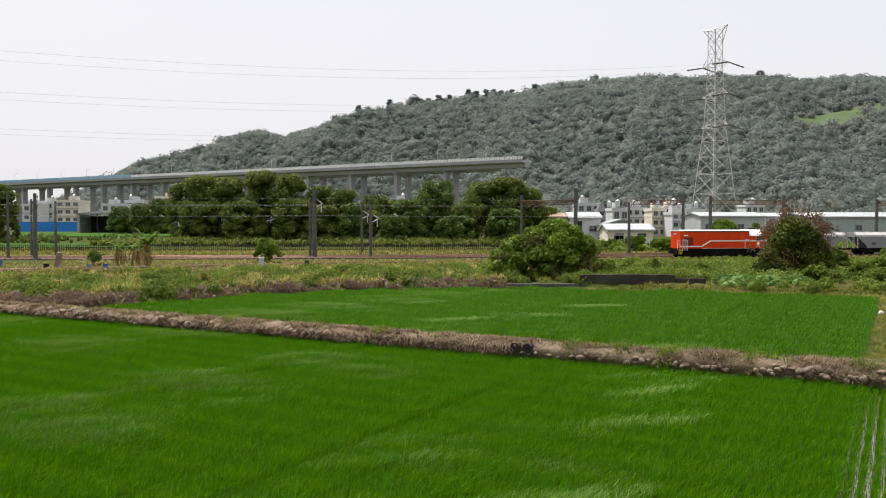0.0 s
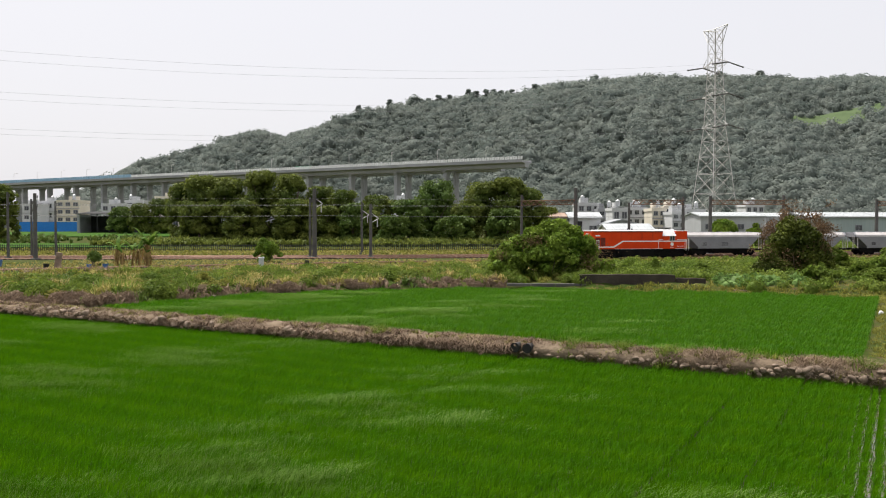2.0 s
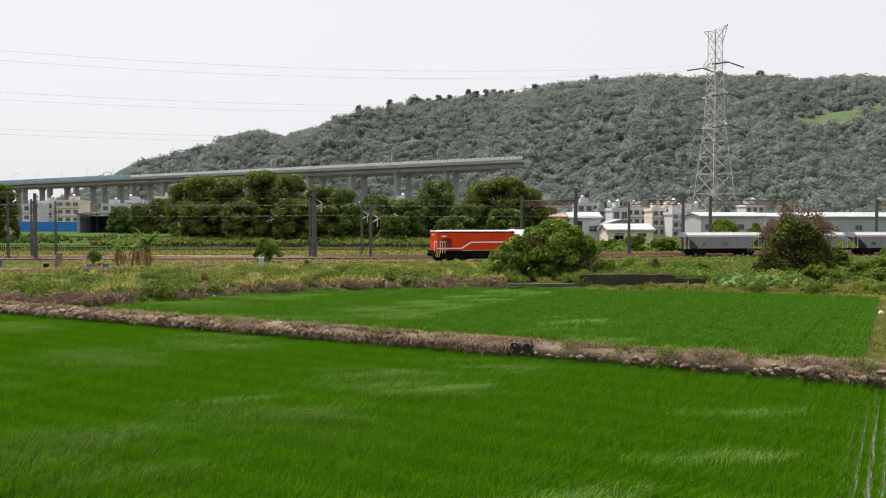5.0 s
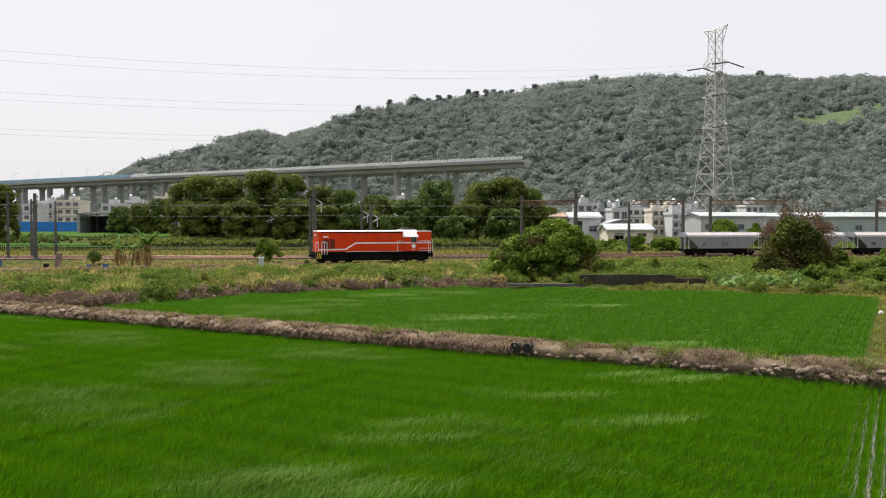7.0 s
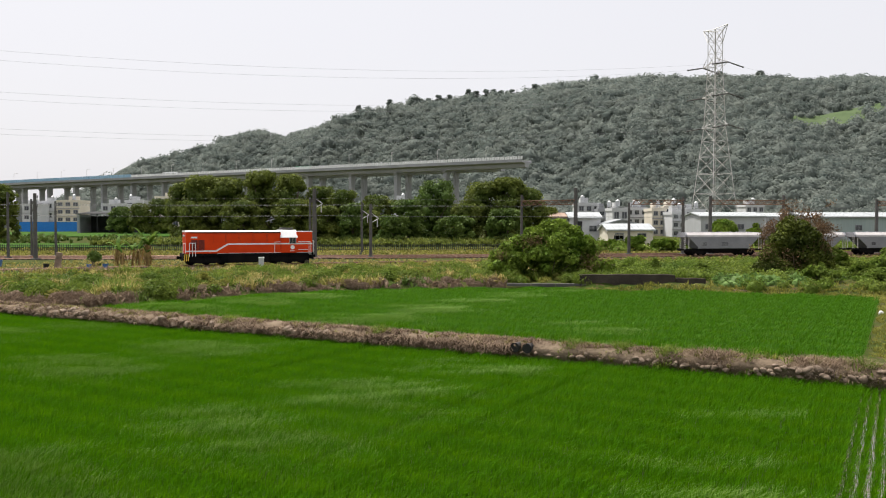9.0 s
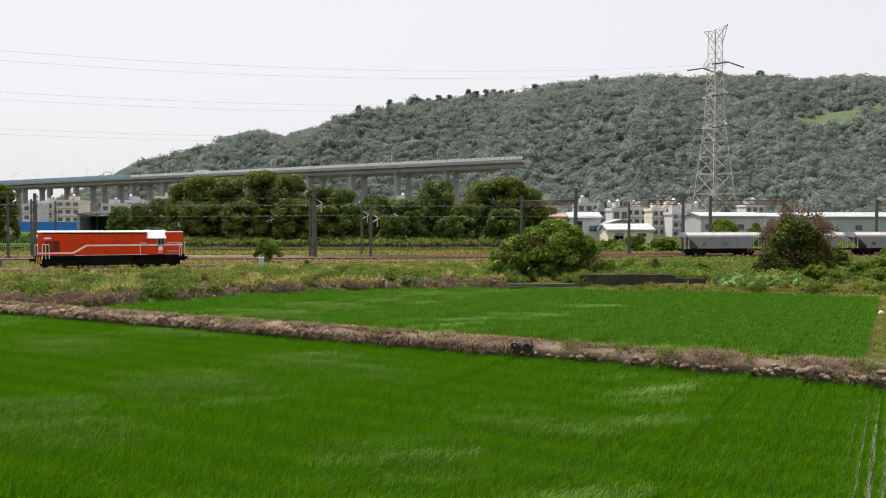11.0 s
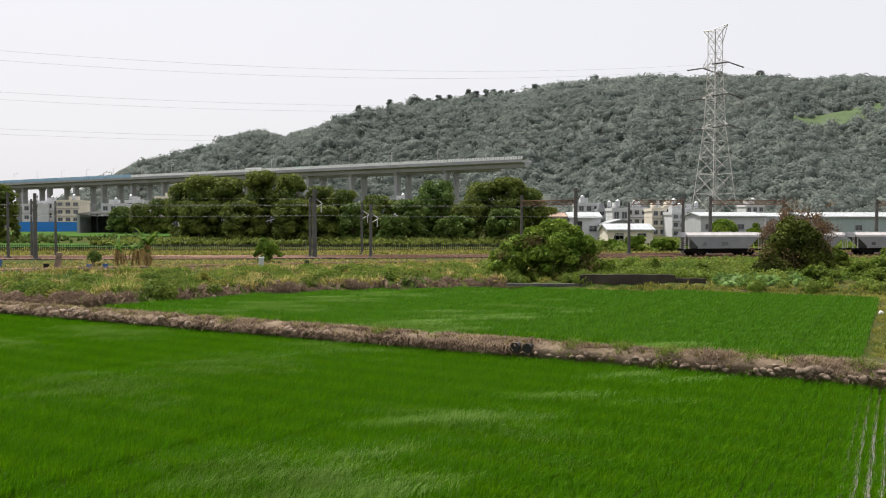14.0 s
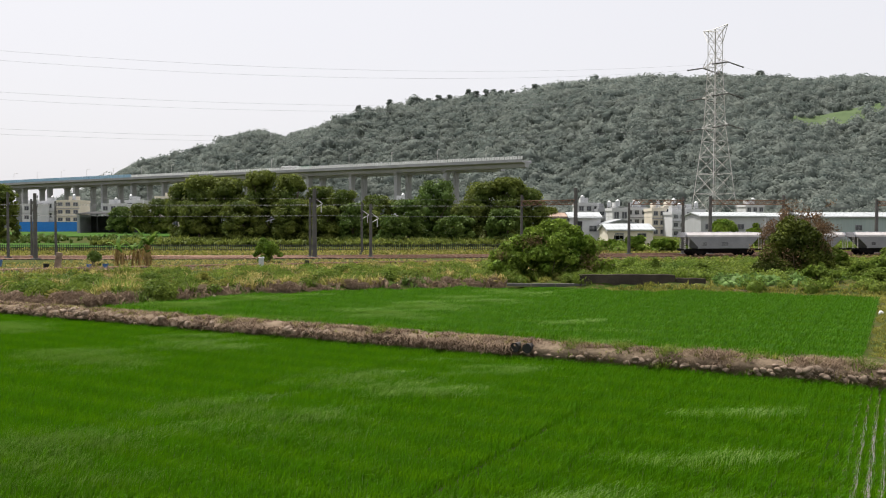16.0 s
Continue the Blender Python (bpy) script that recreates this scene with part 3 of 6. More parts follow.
# ---- hopper wagons on the second line ----
def hopper_wagon():
    w = thing("hopper_wagon", "grey covered hopper wagon with pale roof", "wagon", group="hopper wagons")
    h, zt, zb = 5.9, 2.65, 1.0
    side = bmesh.new()
    prism(side, [(-h + 0.4, zt), (h - 0.4, zt), (h - 2.1, zb), (-h + 2.1, zb)], "y", -1.35, 1.35)
    bmesh.ops.bevel(side, geom=list(side.edges), offset=0.04, segments=1, affect="EDGES")
    part("hopper_body", side, M["wagon"], w, "sloped grey hopper body")
    top = bmesh.new()
    prism(top, [(-1.37, zt), (-1.3, zt + 0.25), (-0.85, zt + 0.62), (0.85, zt + 0.62), (1.3, zt + 0.25), (1.37, zt)], "x", -h + 0.25, h - 0.25)
    part("roof", top, M["wagon_top"], w, "pale curved roof")
    for s in (-1, 1):
        e = bmesh.new()
        prism(e, [(-1.36, zt - 0.06), (-1.3, zt + 0.26), (-0.86, zt + 0.64), (0.86, zt + 0.64), (1.3, zt + 0.26), (1.36, zt - 0.06)], "x", min(s * h, s * (h - 0.3)), max(s * h, s * (h - 0.3)))
        part("end_cap", e, M["wagon"], w, "grey end cap")
        for y in (-1.28, 1.28):
            put("end_post", tube([(s * (h - 0.5), y, 0.95), (s * (h - 0.5), y, zt)], 0.06, M["wagon_top"]), w)
            put("end_post", tube([(s * (h - 2.0), y, 0.95), (s * (h - 2.0), y, zb + 0.3)], 0.06, M["wagon_top"]), w)
        lad = bmesh.new()
        for y in (-1.2, -0.85):
            bar(lad, (s * h, y, 0.9), (s * h, y, zt + 0.1), 0.025)
        for k in range(6):
            bar(lad, (s * h, -1.2, 1.05 + k * 0.27), (s * h, -0.85, 1.05 + k * 0.27), 0.02)
        part("ladder", lad, M["wagon_top"], w)
        bg = bmesh.new()
        for y in (-1.02, 1.02):
            prism(bg, [(-1.25, 0.4), (-1.25, 0.62), (-0.5, 0.78), (0.5, 0.78), (1.25, 0.62), (1.25, 0.4), (0.4, 0.28), (-0.4, 0.28)], "y", y - 0.06, y + 0.06)
        box(bg, -0.3, 0.3, -1, 1, 0.45, 0.85)
        bmesh.ops.translate(bg, vec=(s * 3.7, 0, 0), verts=bg.verts)
        part("bogie", bg, M["black"], w, "black two-axle bogie")
        for dx in (-0.85, 0.85):
            ws = bmesh.new()
            for y in (-0.6, 0.6):
                bmesh.ops.create_cone(ws, cap_ends=True, segments=20, radius1=0.43, radius2=0.43, depth=0.12, matrix=pose(s * 3.7 + dx, y, 0.43, 90))
            bar(ws, (s * 3.7 + dx, -0.8, 0.43), (s * 3.7 + dx, 0.8, 0.43), 0.07)
            part("wheelset", ws, M["black"], w)
        c = bmesh.new()
        box(c, min(s * h, s * (h + 0.4)), max(s * h, s * (h + 0.4)), -0.12, 0.12, 0.68, 0.92)
        part("coupler", c, M["black"], w)
    for x in np.arange(-4.5, 4.6, 1.5):
        hb = bmesh.new()
        box(hb, x - 0.35, x + 0.35, -0.35, 0.35, zt + 0.6, zt + 0.72, 0.02)
        part("roof_hatch", hb, M["wagon"], w)
    fr = bmesh.new()
    box(fr, -h, h, -1.2, 1.2, 0.72, 0.98)
    # added black block in place of the wagon's own shadow between bogies
    box(fr, -5.0, 5.0, -0.92, 0.92, 0.36, 0.74)
    box(fr, -1.6, -0.5, -1.0, 1.0, 0.35, 0.8), box(fr, 0.5, 1.6, -1.0, 1.0, 0.35, 0.8)
    part("underframe", fr, M["black"], w, "black underframe with discharge chutes, shade beneath filled in black")
    for x, k in ((0.1, 0.9), (-3.0, 0.6)):
        bars = bmesh.new()
        for j in range(3):
            box(bars, x - k / 2, x + k / 2, -1.364, -1.352, 1.45 + j * 0.16, 1.52 + j * 0.16)
        part("faded_marking", bars, M["black"], w, "faded dark bars of unreadable writing")
    return w


wagon = hopper_wagon()
W0, WSTEP = 42.95, 12.7
for i in range(4):
    x, y, a = on_line(W0 + i * WSTEP, TRACKS[1])
    if i == 0:
        wagon.matrix_basis = pose(x, y, RAIL_Z, 0, 0, a)
    else:
        copy_thing(wagon, pose(x, y, RAIL_Z, 0, 0, a))


# ---- overhead line masts, gantries and wires ----
def line_mast(x, y, z1, thick, double, label):
    m = thing("line_mast", label, "mast", pose(x, y, 0.95), group="railway line masts")
    b = bmesh.new()
    h = z1 - 0.95
    bmesh.ops.create_cone(b, cap_ends=True, segments=12, radius1=thick * 0.56, radius2=thick * 0.42, depth=h, matrix=pose(0, 0, h / 2))
    part("post", b, M["mast"], m)
    part("footing", bx(-thick * 0.9, thick * 0.9, -0.5, 0.5, 0, 0.3, bevel=0.05), M["mast"], m)
    if double:
        br = bmesh.new()
        s = double
        bar(br, (0, 0, h - 2.6), (s * 1.1, 0, h - 2.0), 0.05)
        bar(br, (0, 0, h - 1.2), (s * 1.1, 0, h - 2.0), 0.05)
        bar(br, (s * 0.9, 0, h - 2.0), (s * 0.9, 0, h - 3.2), 0.07)
        part("bracket", br, M["steel"], m, "pale bracket arm with insulator")
    for z in (h - 0.6, h - 1.7):
        ins = bmesh.new()
        for k in range(4):
            bmesh.ops.create_cone(ins, cap_ends=True, segments=10, radius1=0.1, radius2=0.06, depth=0.08, matrix=pose(thick * 0.7, 0, z + k * 0.1))
        part("insulator", ins, M["mast"], m)
    return m


MASTS = ((-58.0, 110.0, 9.9, 0.34, 0), (-58.6, 117.5, 9.2, 0.3, 0), (-52.2, 105.6, 9.55, 0.48, 0), (-54.7, 116.5, 8.9, 0.32, 0), (-18.2, 113.0, 9.3, 0.36, 0), (-17.4, 111.8, 10.4, 0.58, 1), (-12.6, 128.0, 9.1, 0.36, 1), (-9.9, 113.0, 8.4, 0.42, 1), (12.2, 128.0, 10.2, 0.4, 0), (19.6, 122.0, 11.0, 0.62, 0), (28.4, 126.0, 9.0, 0.45, 0), (36.8, 126.5, 9.9, 0.5, 0), (40.8, 126.0, 10.0, 0.55, 0), (52.8, 128.0, 10.2, 0.55, 0), (68.3, 130.0, 9.6, 0.55, 0))
for x, y, z, w, dbl in MASTS:
    line_mast(x, y, z, w, dbl, "tall grey concrete overhead line mast beside the tracks")


def gantry(x0, y0, x1, y1, z):
    d = math.hypot(x1 - x0, y1 - y0)
    g = thing("line_gantry", "rusty lattice gantry beam between masts", "gantry", pose(x0, y0, z, 0, 0, math.degrees(math.atan2(y1 - y0, x1 - x0))), group="rusty gantries")
    for y in (-0.25, 0.25):
        for zz in (0, 0.65):
            put("chord", tube([(0, y, zz), (d, y, zz)], 0.05, M["rust"]), g)
    n = int(d / 0.55)
    for k in range(n):
        for y in (-0.25, 0.25):
            put("lattice_bar", tube([(k * d / n, y, 0.65 * (k % 2)), ((k + 1) * d / n, y, 0.65 * ((k + 1) % 2))], 0.045, M["rust"]), g)
    return g


gantry(12.2, 128, 19.6, 122, 8.6)
gantry(28.9, 126, 36.8, 126.5, 8.7)
gantry(40.8, 126, 52.8, 128, 8.7)
gantry(68.3, 130, 80, 131, 8.6)


def wires(name, label, pts, r, material, sag=0.0, steps=12, cat="wire"):
    """A hanging wire from point to point."""
    way = [tuple(pts[0])]
    for a, c in zip(pts, pts[1:]):
        a, c = Vector(a), Vector(c)
        for k in range(1, steps + 1):
            t = k / steps
            way.append(tuple(a.lerp(c, t) - Vector((0, 0, sag * 4 * t * (1 - t)))))
    return tagged(put(name, tube(way, r, material)), label, cat)


def over_line(off, z, r=0.0095):
    pts = []
    for x in (-110, -72, -56, -17.4, 19.6, 40.8, 68.3, 120):
        pts.append((x, main_y(x) + off, z))
    wires("overhead_wire", "thin dark overhead wire above the tracks", pts, r, M["wire"], 0.12, 5)


for off, z in ((0.0, 6.75), (0.0, 8.1), (1.5, 9.1), (4.6, 6.8), (4.6, 8.3), (9.2, 6.9), (9.2, 8.5)):
    over_line(off, z)


# ---- motorway viaduct ----
VA, VB = Vector((44.0, 415.5, 0)), Vector((-560.0, 778.0, 0))
VD = (VB - VA).normalized()
VN = Vector((VD.y, -VD.x, 0))
if VN.y < 0:
    VN = -VN
VLEN = (VB - VA).length


def viaduct(shift, name_label, rail_on, s0, first):
    ang = math.degrees(math.atan2(VD.y, VD.x))
    o = VA + VN * shift
    v = thing("viaduct", name_label, "viaduct", pose(o.x, o.y, 0, 0, 0, ang), kind="structure")
    d = bmesh.new()
    prism(d, [(-5.5, 38.2), (-5.5, 37.6), (-2.6, 37.0), (-2.3, 35.2), (2.3, 35.2), (2.6, 37.0), (5.5, 37.6), (5.5, 38.2)], "x", s0, VLEN)
    part("deck", d, M["concrete"], v, "pale concrete box girder deck")
    for y in (-5.5, 5.2):
        part("parapet", bx(s0, VLEN, y, y + 0.3, 38.2, 39.1), M["concrete"], v)
    k = 0
    s = first
    while s < VLEN:
        p = bmesh.new()
        box(p, s - 1.0, s + 1.0, -2.0, 2.0, 2.0, 33.6, 0.3)
        prism(p, [(-2.0, 33.6), (2.0, 33.6), (3.0, 35.2), (-3.0, 35.2)], "x", s - 1.0, s + 1.0)
        part("pier", p, M["concrete"], v, "tall concrete pier with flared head")
        s += 31.4
    if rail_on:
        s = s0
        while s < VLEN:
            near = s < 296
            part("barrier_panel", bx(s, s + (1.05 if near else 2.5), 5.22, 5.48, 39.1, 40.6 + 0.2 * (k % 2) if near else 41.2), M["white"] if near else M["barrier"], v)
            s += 1.45 if near else 2.9
            k += 1
    return v


viaduct(0.0, "long pale concrete motorway viaduct on tall piers", True, 2.0, 49.3)
viaduct(17.0, "second parallel concrete viaduct deck behind the first", False, 24.0, 53.2)


def via_at(s, off, z):
    p = VA + VD * s + VN * off
    return p.x, p.y, z


def street_lamp(s, off):
    x, y, z = via_at(s, off, 38.2)
    l = thing("street_lamp", "slender grey street lamp on the viaduct", "street lamp", pose(x, y, z, 0, 0, 149), group="viaduct lamps")
    b = bmesh.new()
    bar(b, (0, 0, 0), (0, 0, 9), 0.16, 6, 0.1)
    part("pole", b, M["steel"], l)
    a = bmesh.new()
    bar(a, (0, 0, 8.9), (0, -2.2, 9.3), 0.09)
    part("arm", a, M["steel"], l)
    part("lamp_head", bx(-0.2, 0.2, -2.9, -2.0, 9.2, 9.4, bevel=0.05), M["steel"], l)


for s in np.arange(28, 640, 30):
    street_lamp(s, 5.0)
sg = thing("road_sign", "green road sign above the viaduct", "road sign", pose(*via_at(150, 2, 38.2), 0, 0, 149))
part("board", bx(-6, 6, -0.1, 0.1, 1.2, 3.4), M["sign"], sg)
b = bmesh.new()
for x in (-5, 5):
    bar(b, (x, 0, 0), (x, 0, 3.2), 0.2)
part("post", b, M["steel"], sg)


# ---- forested hill ----
RIDGE_X = (-390, -352, -330, -290, -240, -200, -172, -138, -88, -27, 40, 80, 108, 164, 220, 275, 360, 385, 480, 620)
RIDGE_Z = (24, 66, 77, 83, 94, 103, 97, 107, 127, 135, 142, 141, 151, 158, 162, 162, 163, 158, 162, 160)


def hill_z(x, y):
    x, y = np.asarray(x, float), np.asarray(y, float)
    # the ridge lies farther off on its low western end
    ry = 905 + np.clip(-x - 100, 0, 300) * 0.35
    top = np.interp(x * 905 / ry, RIDGE_X, RIDGE_Z) * ry / 905
    k = smooth(-90, 80, x)
    foot = (ry - 240) * (1 - k) + 480 * k
    t = np.clip((y - foot) / (ry - foot), 0, 1)
    up = top * (0.62 * t + 0.38 * t * t * (3 - 2 * t)) 
    back = np.clip((y - ry) / 300, 0, 1)
    gul = 9 * np.sin(x * 0.021 + y * 0.006) * np.sin(np.pi * t) + 5 * np.sin(x * 0.057 - y * 0.013 + 1) * np.sin(np.pi * t)
    return 3.0 + up * (1 - 0.5 * back) + gul - 14 * (t <= 0)


hx, hy = np.arange(-440, 720, 12.0), np.arange(470, 1200, 12.0)
HX, HY = np.meshgrid(hx, hy)
q = (np.arange(len(hy) - 1)[:, None] * len(hx) + np.arange(len(hx) - 1)[None]).ravel()
# the hill floor takes the same hazed leaf colour
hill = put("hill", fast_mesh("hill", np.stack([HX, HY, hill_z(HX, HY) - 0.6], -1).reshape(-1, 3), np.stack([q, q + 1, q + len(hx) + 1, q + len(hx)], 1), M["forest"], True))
tagged(hill, "long forested hill under hazy sky", "hill", kind="structure")


def clearing(x, y):
    return ((x - 358) / 44) ** 2 + ((y - 750) / 11.5) ** 2 < 1 + 0.5 * np.sin(x * 0.2)


def forest():
    r = np.random.default_rng(11)
    x, y = np.meshgrid(np.arange(-430, 640, 8.6), np.arange(484, 955, 9.0))
    x, y = x.ravel() + r.uniform(-4, 4, x.size), y.ravel() + r.uniform(-4, 4, y.size)
    z = hill_z(x, y)
    ry = 905 + np.clip(-x - 100, 0, 300) * 0.35
    ok = (z > 3) & (y < ry + 15) & (np.abs(x) < 0.58 * y + 15) & (~clearing(x, y) | (r.random(len(x)) < 0.05))
    x, y, z = x[ok], y[ok], z[ok]
    size = r.uniform(4.6, 8.2, len(x)) * np.where(r.random(len(x)) < 0.08, 1.3, 1)
    iv, jf = ico(1)
    vs, fs, off = [], [], 0
    for i in range(len(x)):
        s = size[i]
        c = np.array((x[i], y[i], z[i] + s * 0.08))
        sq = np.array((1, 1, r.uniform(0.65, 1.0)))
        v = iv * (1 + r.normal(0, 0.2, len(iv)))[:, None] * s * 0.82 * sq + c
        p, d = ball_points([(0, 0, 0, 1)], 84, r, -0.3, (0.86, 1.16))
        w, g = leaves(p * s * sq + c, d, s * 0.24, 0.32, 0.8, r)
        vs += [v, w]
        fs += [jf + off, g[:, :3] + off + len(v), g[:, [0, 2, 3]] + off + len(v)]
        off += len(v) + len(w)
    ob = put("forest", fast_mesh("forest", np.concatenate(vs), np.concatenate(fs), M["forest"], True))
    tagged(ob, "dense broadleaf forest covering the hill, haze in its grey-green colour", "forest", kind="stuff")


forest()
mx, my = np.meshgrid(np.linspace(306, 410, 30), np.linspace(728, 776, 24))
mz = hill_z(mx, my) + 1.0 - 6 * np.clip(((mx - 358) / 49) ** 2 + ((my - 750) / 15.5) ** 2 - 0.9, 0, 1)
q = (np.arange(23)[:, None] * 30 + np.arange(29)[None]).ravel()
tagged(put("hill_meadow", fast_mesh("hill_meadow", np.stack([mx, my, mz], -1).reshape(-1, 3), np.stack([q, q + 1, q + 31, q + 30], 1), M["meadow"], True)),
       "pale green grassy clearing on the hillside", "meadow", kind="structure")


# ---- trees ----
def tree(name, label, x, y, wide, tall, material, seed, n=2600, leaf=0.7, skirt=0.25, blobs=16, depth=None, group="", base=None):
    """Tapered trunk, limbs and a crown of many leaf clumps over uneven masses."""
    r = np.random.default_rng(seed)
    z0 = float(ground_z(x, y)) if base is None else base
    t = thing(name, label, "tree", pose(x, y, z0), group)
    bl = []
    depth = depth or wide
    for i in range(blobs):
        q = r.uniform(0.08, 0.17) * min(wide, tall)
        f = r.uniform(0, 1) ** 0.85
        a, k = r.uniform(0, 2 * np.pi), (r.uniform(0.6, 1.0) if i % 4 else r.uniform(0.1, 1.1))
        wd = math.sqrt(max(0.05, 1 - ((f - 0.38) / 0.66) ** 2)) * r.uniform(0.85, 1.08)
        zz = tall * (skirt + (1 - skirt) * f)
        bl.append((math.cos(a) * k * wd * (wide / 2 - q), math.sin(a) * k * wd * (depth / 2 - q), min(max(zz, q * 0.5), tall - q), q))
    put("crown", crown_mesh("crown", bl, n, leaf * 1.15, material, 0.74, 0.65, r), t)
    tr = bmesh.new()
    bar(tr, (0, 0, -0.2), (0.1, 0, tall * 0.45), 0.03 * tall, 8, 0.015 * tall)
    part("trunk", tr, M["bark"], t)
    lm = bmesh.new()
    for b in bl[:6]:
        bar(lm, (0.05, 0, tall * 0.3), b[:3], 0.012 * tall, 5, 0.004 * tall)
    part("limb", lm, M["bark"], t)
    return t


GROVE = ((-60.5, 196, 12, 13.5), (-56, 192, 13, 15.0), (-49, 190, 13, 14.5), (-41, 188, 12, 16.0), (-34, 186, 11, 15.0), (-28, 190, 10, 12.5), (-55, 186, 11, 9), (-44, 182, 12, 9), (-33, 181, 11, 9.5))
for i, (x, y, w, h) in enumerate(GROVE):
    tree("bamboo_tree", "tall dark green feathery grove tree beside the railway", x, y, w, h, M["grove"], 40 + i, 7000, 0.5, 0.0, 62, group="grove trees")
TREES = ((-22, 186, 11, 11.5, "grove"), (-15, 190, 11, 10.5, "grove"), (-8, 188, 10, 9.5, "tree"), (-1.5, 192, 13, 14.2, "tree"), (5, 186, 9, 8.5, "grove"), (10, 192, 13, 13.6, "grove"), (15, 190, 12, 14.6, "grove"), (20, 192, 12, 12.5, "grove"), (-11, 180, 9, 6, "tree"), (3, 180, 10, 6, "tree"), (14, 180, 11, 7.5, "tree"), (24, 196, 9, 8, "grove"), (-20, 182, 8, 8.5, "tree"), (-25, 182, 8, 8, "grove"), (-16.5, 184, 7, 7, "grove"),
         (-101, 258, 8.5, 8.4, "tree"), (-94, 256, 8.5, 9.4, "grove"), (-88.0, 258, 10.5, 11.0, "grove"), (-101.5, 190, 9, 13, "grove"))
for i, (x, y, w, h, k) in enumerate(TREES):
    tree("tree", "leafy green broadleaf tree behind the tracks", x, y, w, h, M[k], 80 + i, 5600, 0.5, 0.0, 50, group="trackside trees")


# ---- bushes near the tracks ----
def bush(name, label, x, y, wide, tall, depth, material, seed, n, leaf, blobs=20, peak=0.6, lumps=()):
    """A dome of overlapping leafy clumps with shaded hollows between them."""
    r = np.random.default_rng(seed)
    z0 = float(ground_z(x, y))
    t = thing(name, label, "bush", pose(x, y, z0))
    bl = []
    for _ in range(blobs):
        a, k = r.uniform(0, 2 * np.pi), math.sqrt(r.uniform(0, 1))
        top = tall * max(0.16, (1 - k ** 2.2 * peak * 1.35)) * r.uniform(0.8, 1.0)
        q = r.uniform(0.08, 0.17) * min(tall, wide * 0.7)
        zz = (top - q) * (1.0 if r.random() < 0.55 else math.sqrt(r.uniform(0.02, 1)))
        bl.append((math.cos(a) * k * (wide / 2 - q), math.sin(a) * k * (depth / 2 - q), max(q * 0.4, zz), q))
    bl += [(dx * wide, dy * depth, dz * tall, q * tall) for dx, dy, dz, q in lumps]
    bl += [(0, 0, tall * 0.45, tall * 0.3)]
    put("foliage", crown_mesh("foliage", bl, n, leaf * 1.25, material, 0.72, 0.75, r), t)
    st = bmesh.new()
    for b in bl[:7]:
        bar(st, (b[0] * 0.2, b[1] * 0.2, -0.2), b[:3], 0.05, 5, 0.02)
    part("stem", st, M["bark"], t)
    return t


BIG = bush("bush", "large leafy green bush in front of the railway", 9.0, 70.5, 11.9, 4.8, 6.5, M["bush"], 5, 21000, 0.24, 80, 0.5, ((0.08, 0, 0.86, 0.17), (0.0, 0.05, 0.88, 0.14), (0.17, -0.05, 0.76, 0.16), (-0.12, -0.1, 0.74, 0.15), (0.05, -0.3, 0.6, 0.17), (0.24, -0.1, 0.55, 0.15)))
DARK = bush("bush", "dark olive bush with withered twigs", 30.9, 72.0, 8.0, 5.1, 5.4, M["darkbush"], 6, 17000, 0.21, 70, 0.62, ((-0.06, 0, 0.9, 0.13), (-0.12, 0.05, 0.82, 0.13), (0.02, -0.1, 0.8, 0.15), (0.1, -0.15, 0.66, 0.16), (-0.2, -0.1, 0.6, 0.15)))
bush("bush", "small bright green shrub by the siding", -21.0, 98.5, 4.6, 3.2, 3.2, M["bush"], 8, 3200, 0.18, 20)
bush("bush", "green creeper-covered bush at the field edge", 38.5, 70.0, 5.5, 3.2, 4, M["creeper"], 9, 6500, 0.2, 30)


def withered_sprays(b, spots, n, seed):
    """Brown dead creeper lying over parts of a bush."""
    r = np.random.default_rng(seed)
    p = np.concatenate([np.array(c) + r.normal(0, 1, (n, 3)) * s for c, s in spots])
    v, f = leaves(p, r.normal(0, 1, p.shape), 0.13, 0.9, 0.45, r)
    put("withered_leaves", fast_mesh("withered_leaves", v, f, M["rust_leaf"]), b, None, "brown withered leaves")


withered_sprays(BIG, (((-1.6, -1.9, 3.2), (0.7, 0.4, 0.3)), ((4.3, -1.6, 1.7), (0.6, 0.5, 0.6)), ((-4.1, -1.5, 2.0), (0.35, 0.4, 0.3)), ((3.0, -2.4, 1.2), (0.5, 0.3, 0.5))), 260, 501)
withered_sprays(DARK, (((-3.0, -1.0, 2.2), (0.5, 0.5, 0.5)), ((-1.4, -2.0, 1.6), (0.8, 0.4, 0.5)), ((1.8, -1.6, 2.6), (0.6, 0.4, 0.4))), 240, 502)


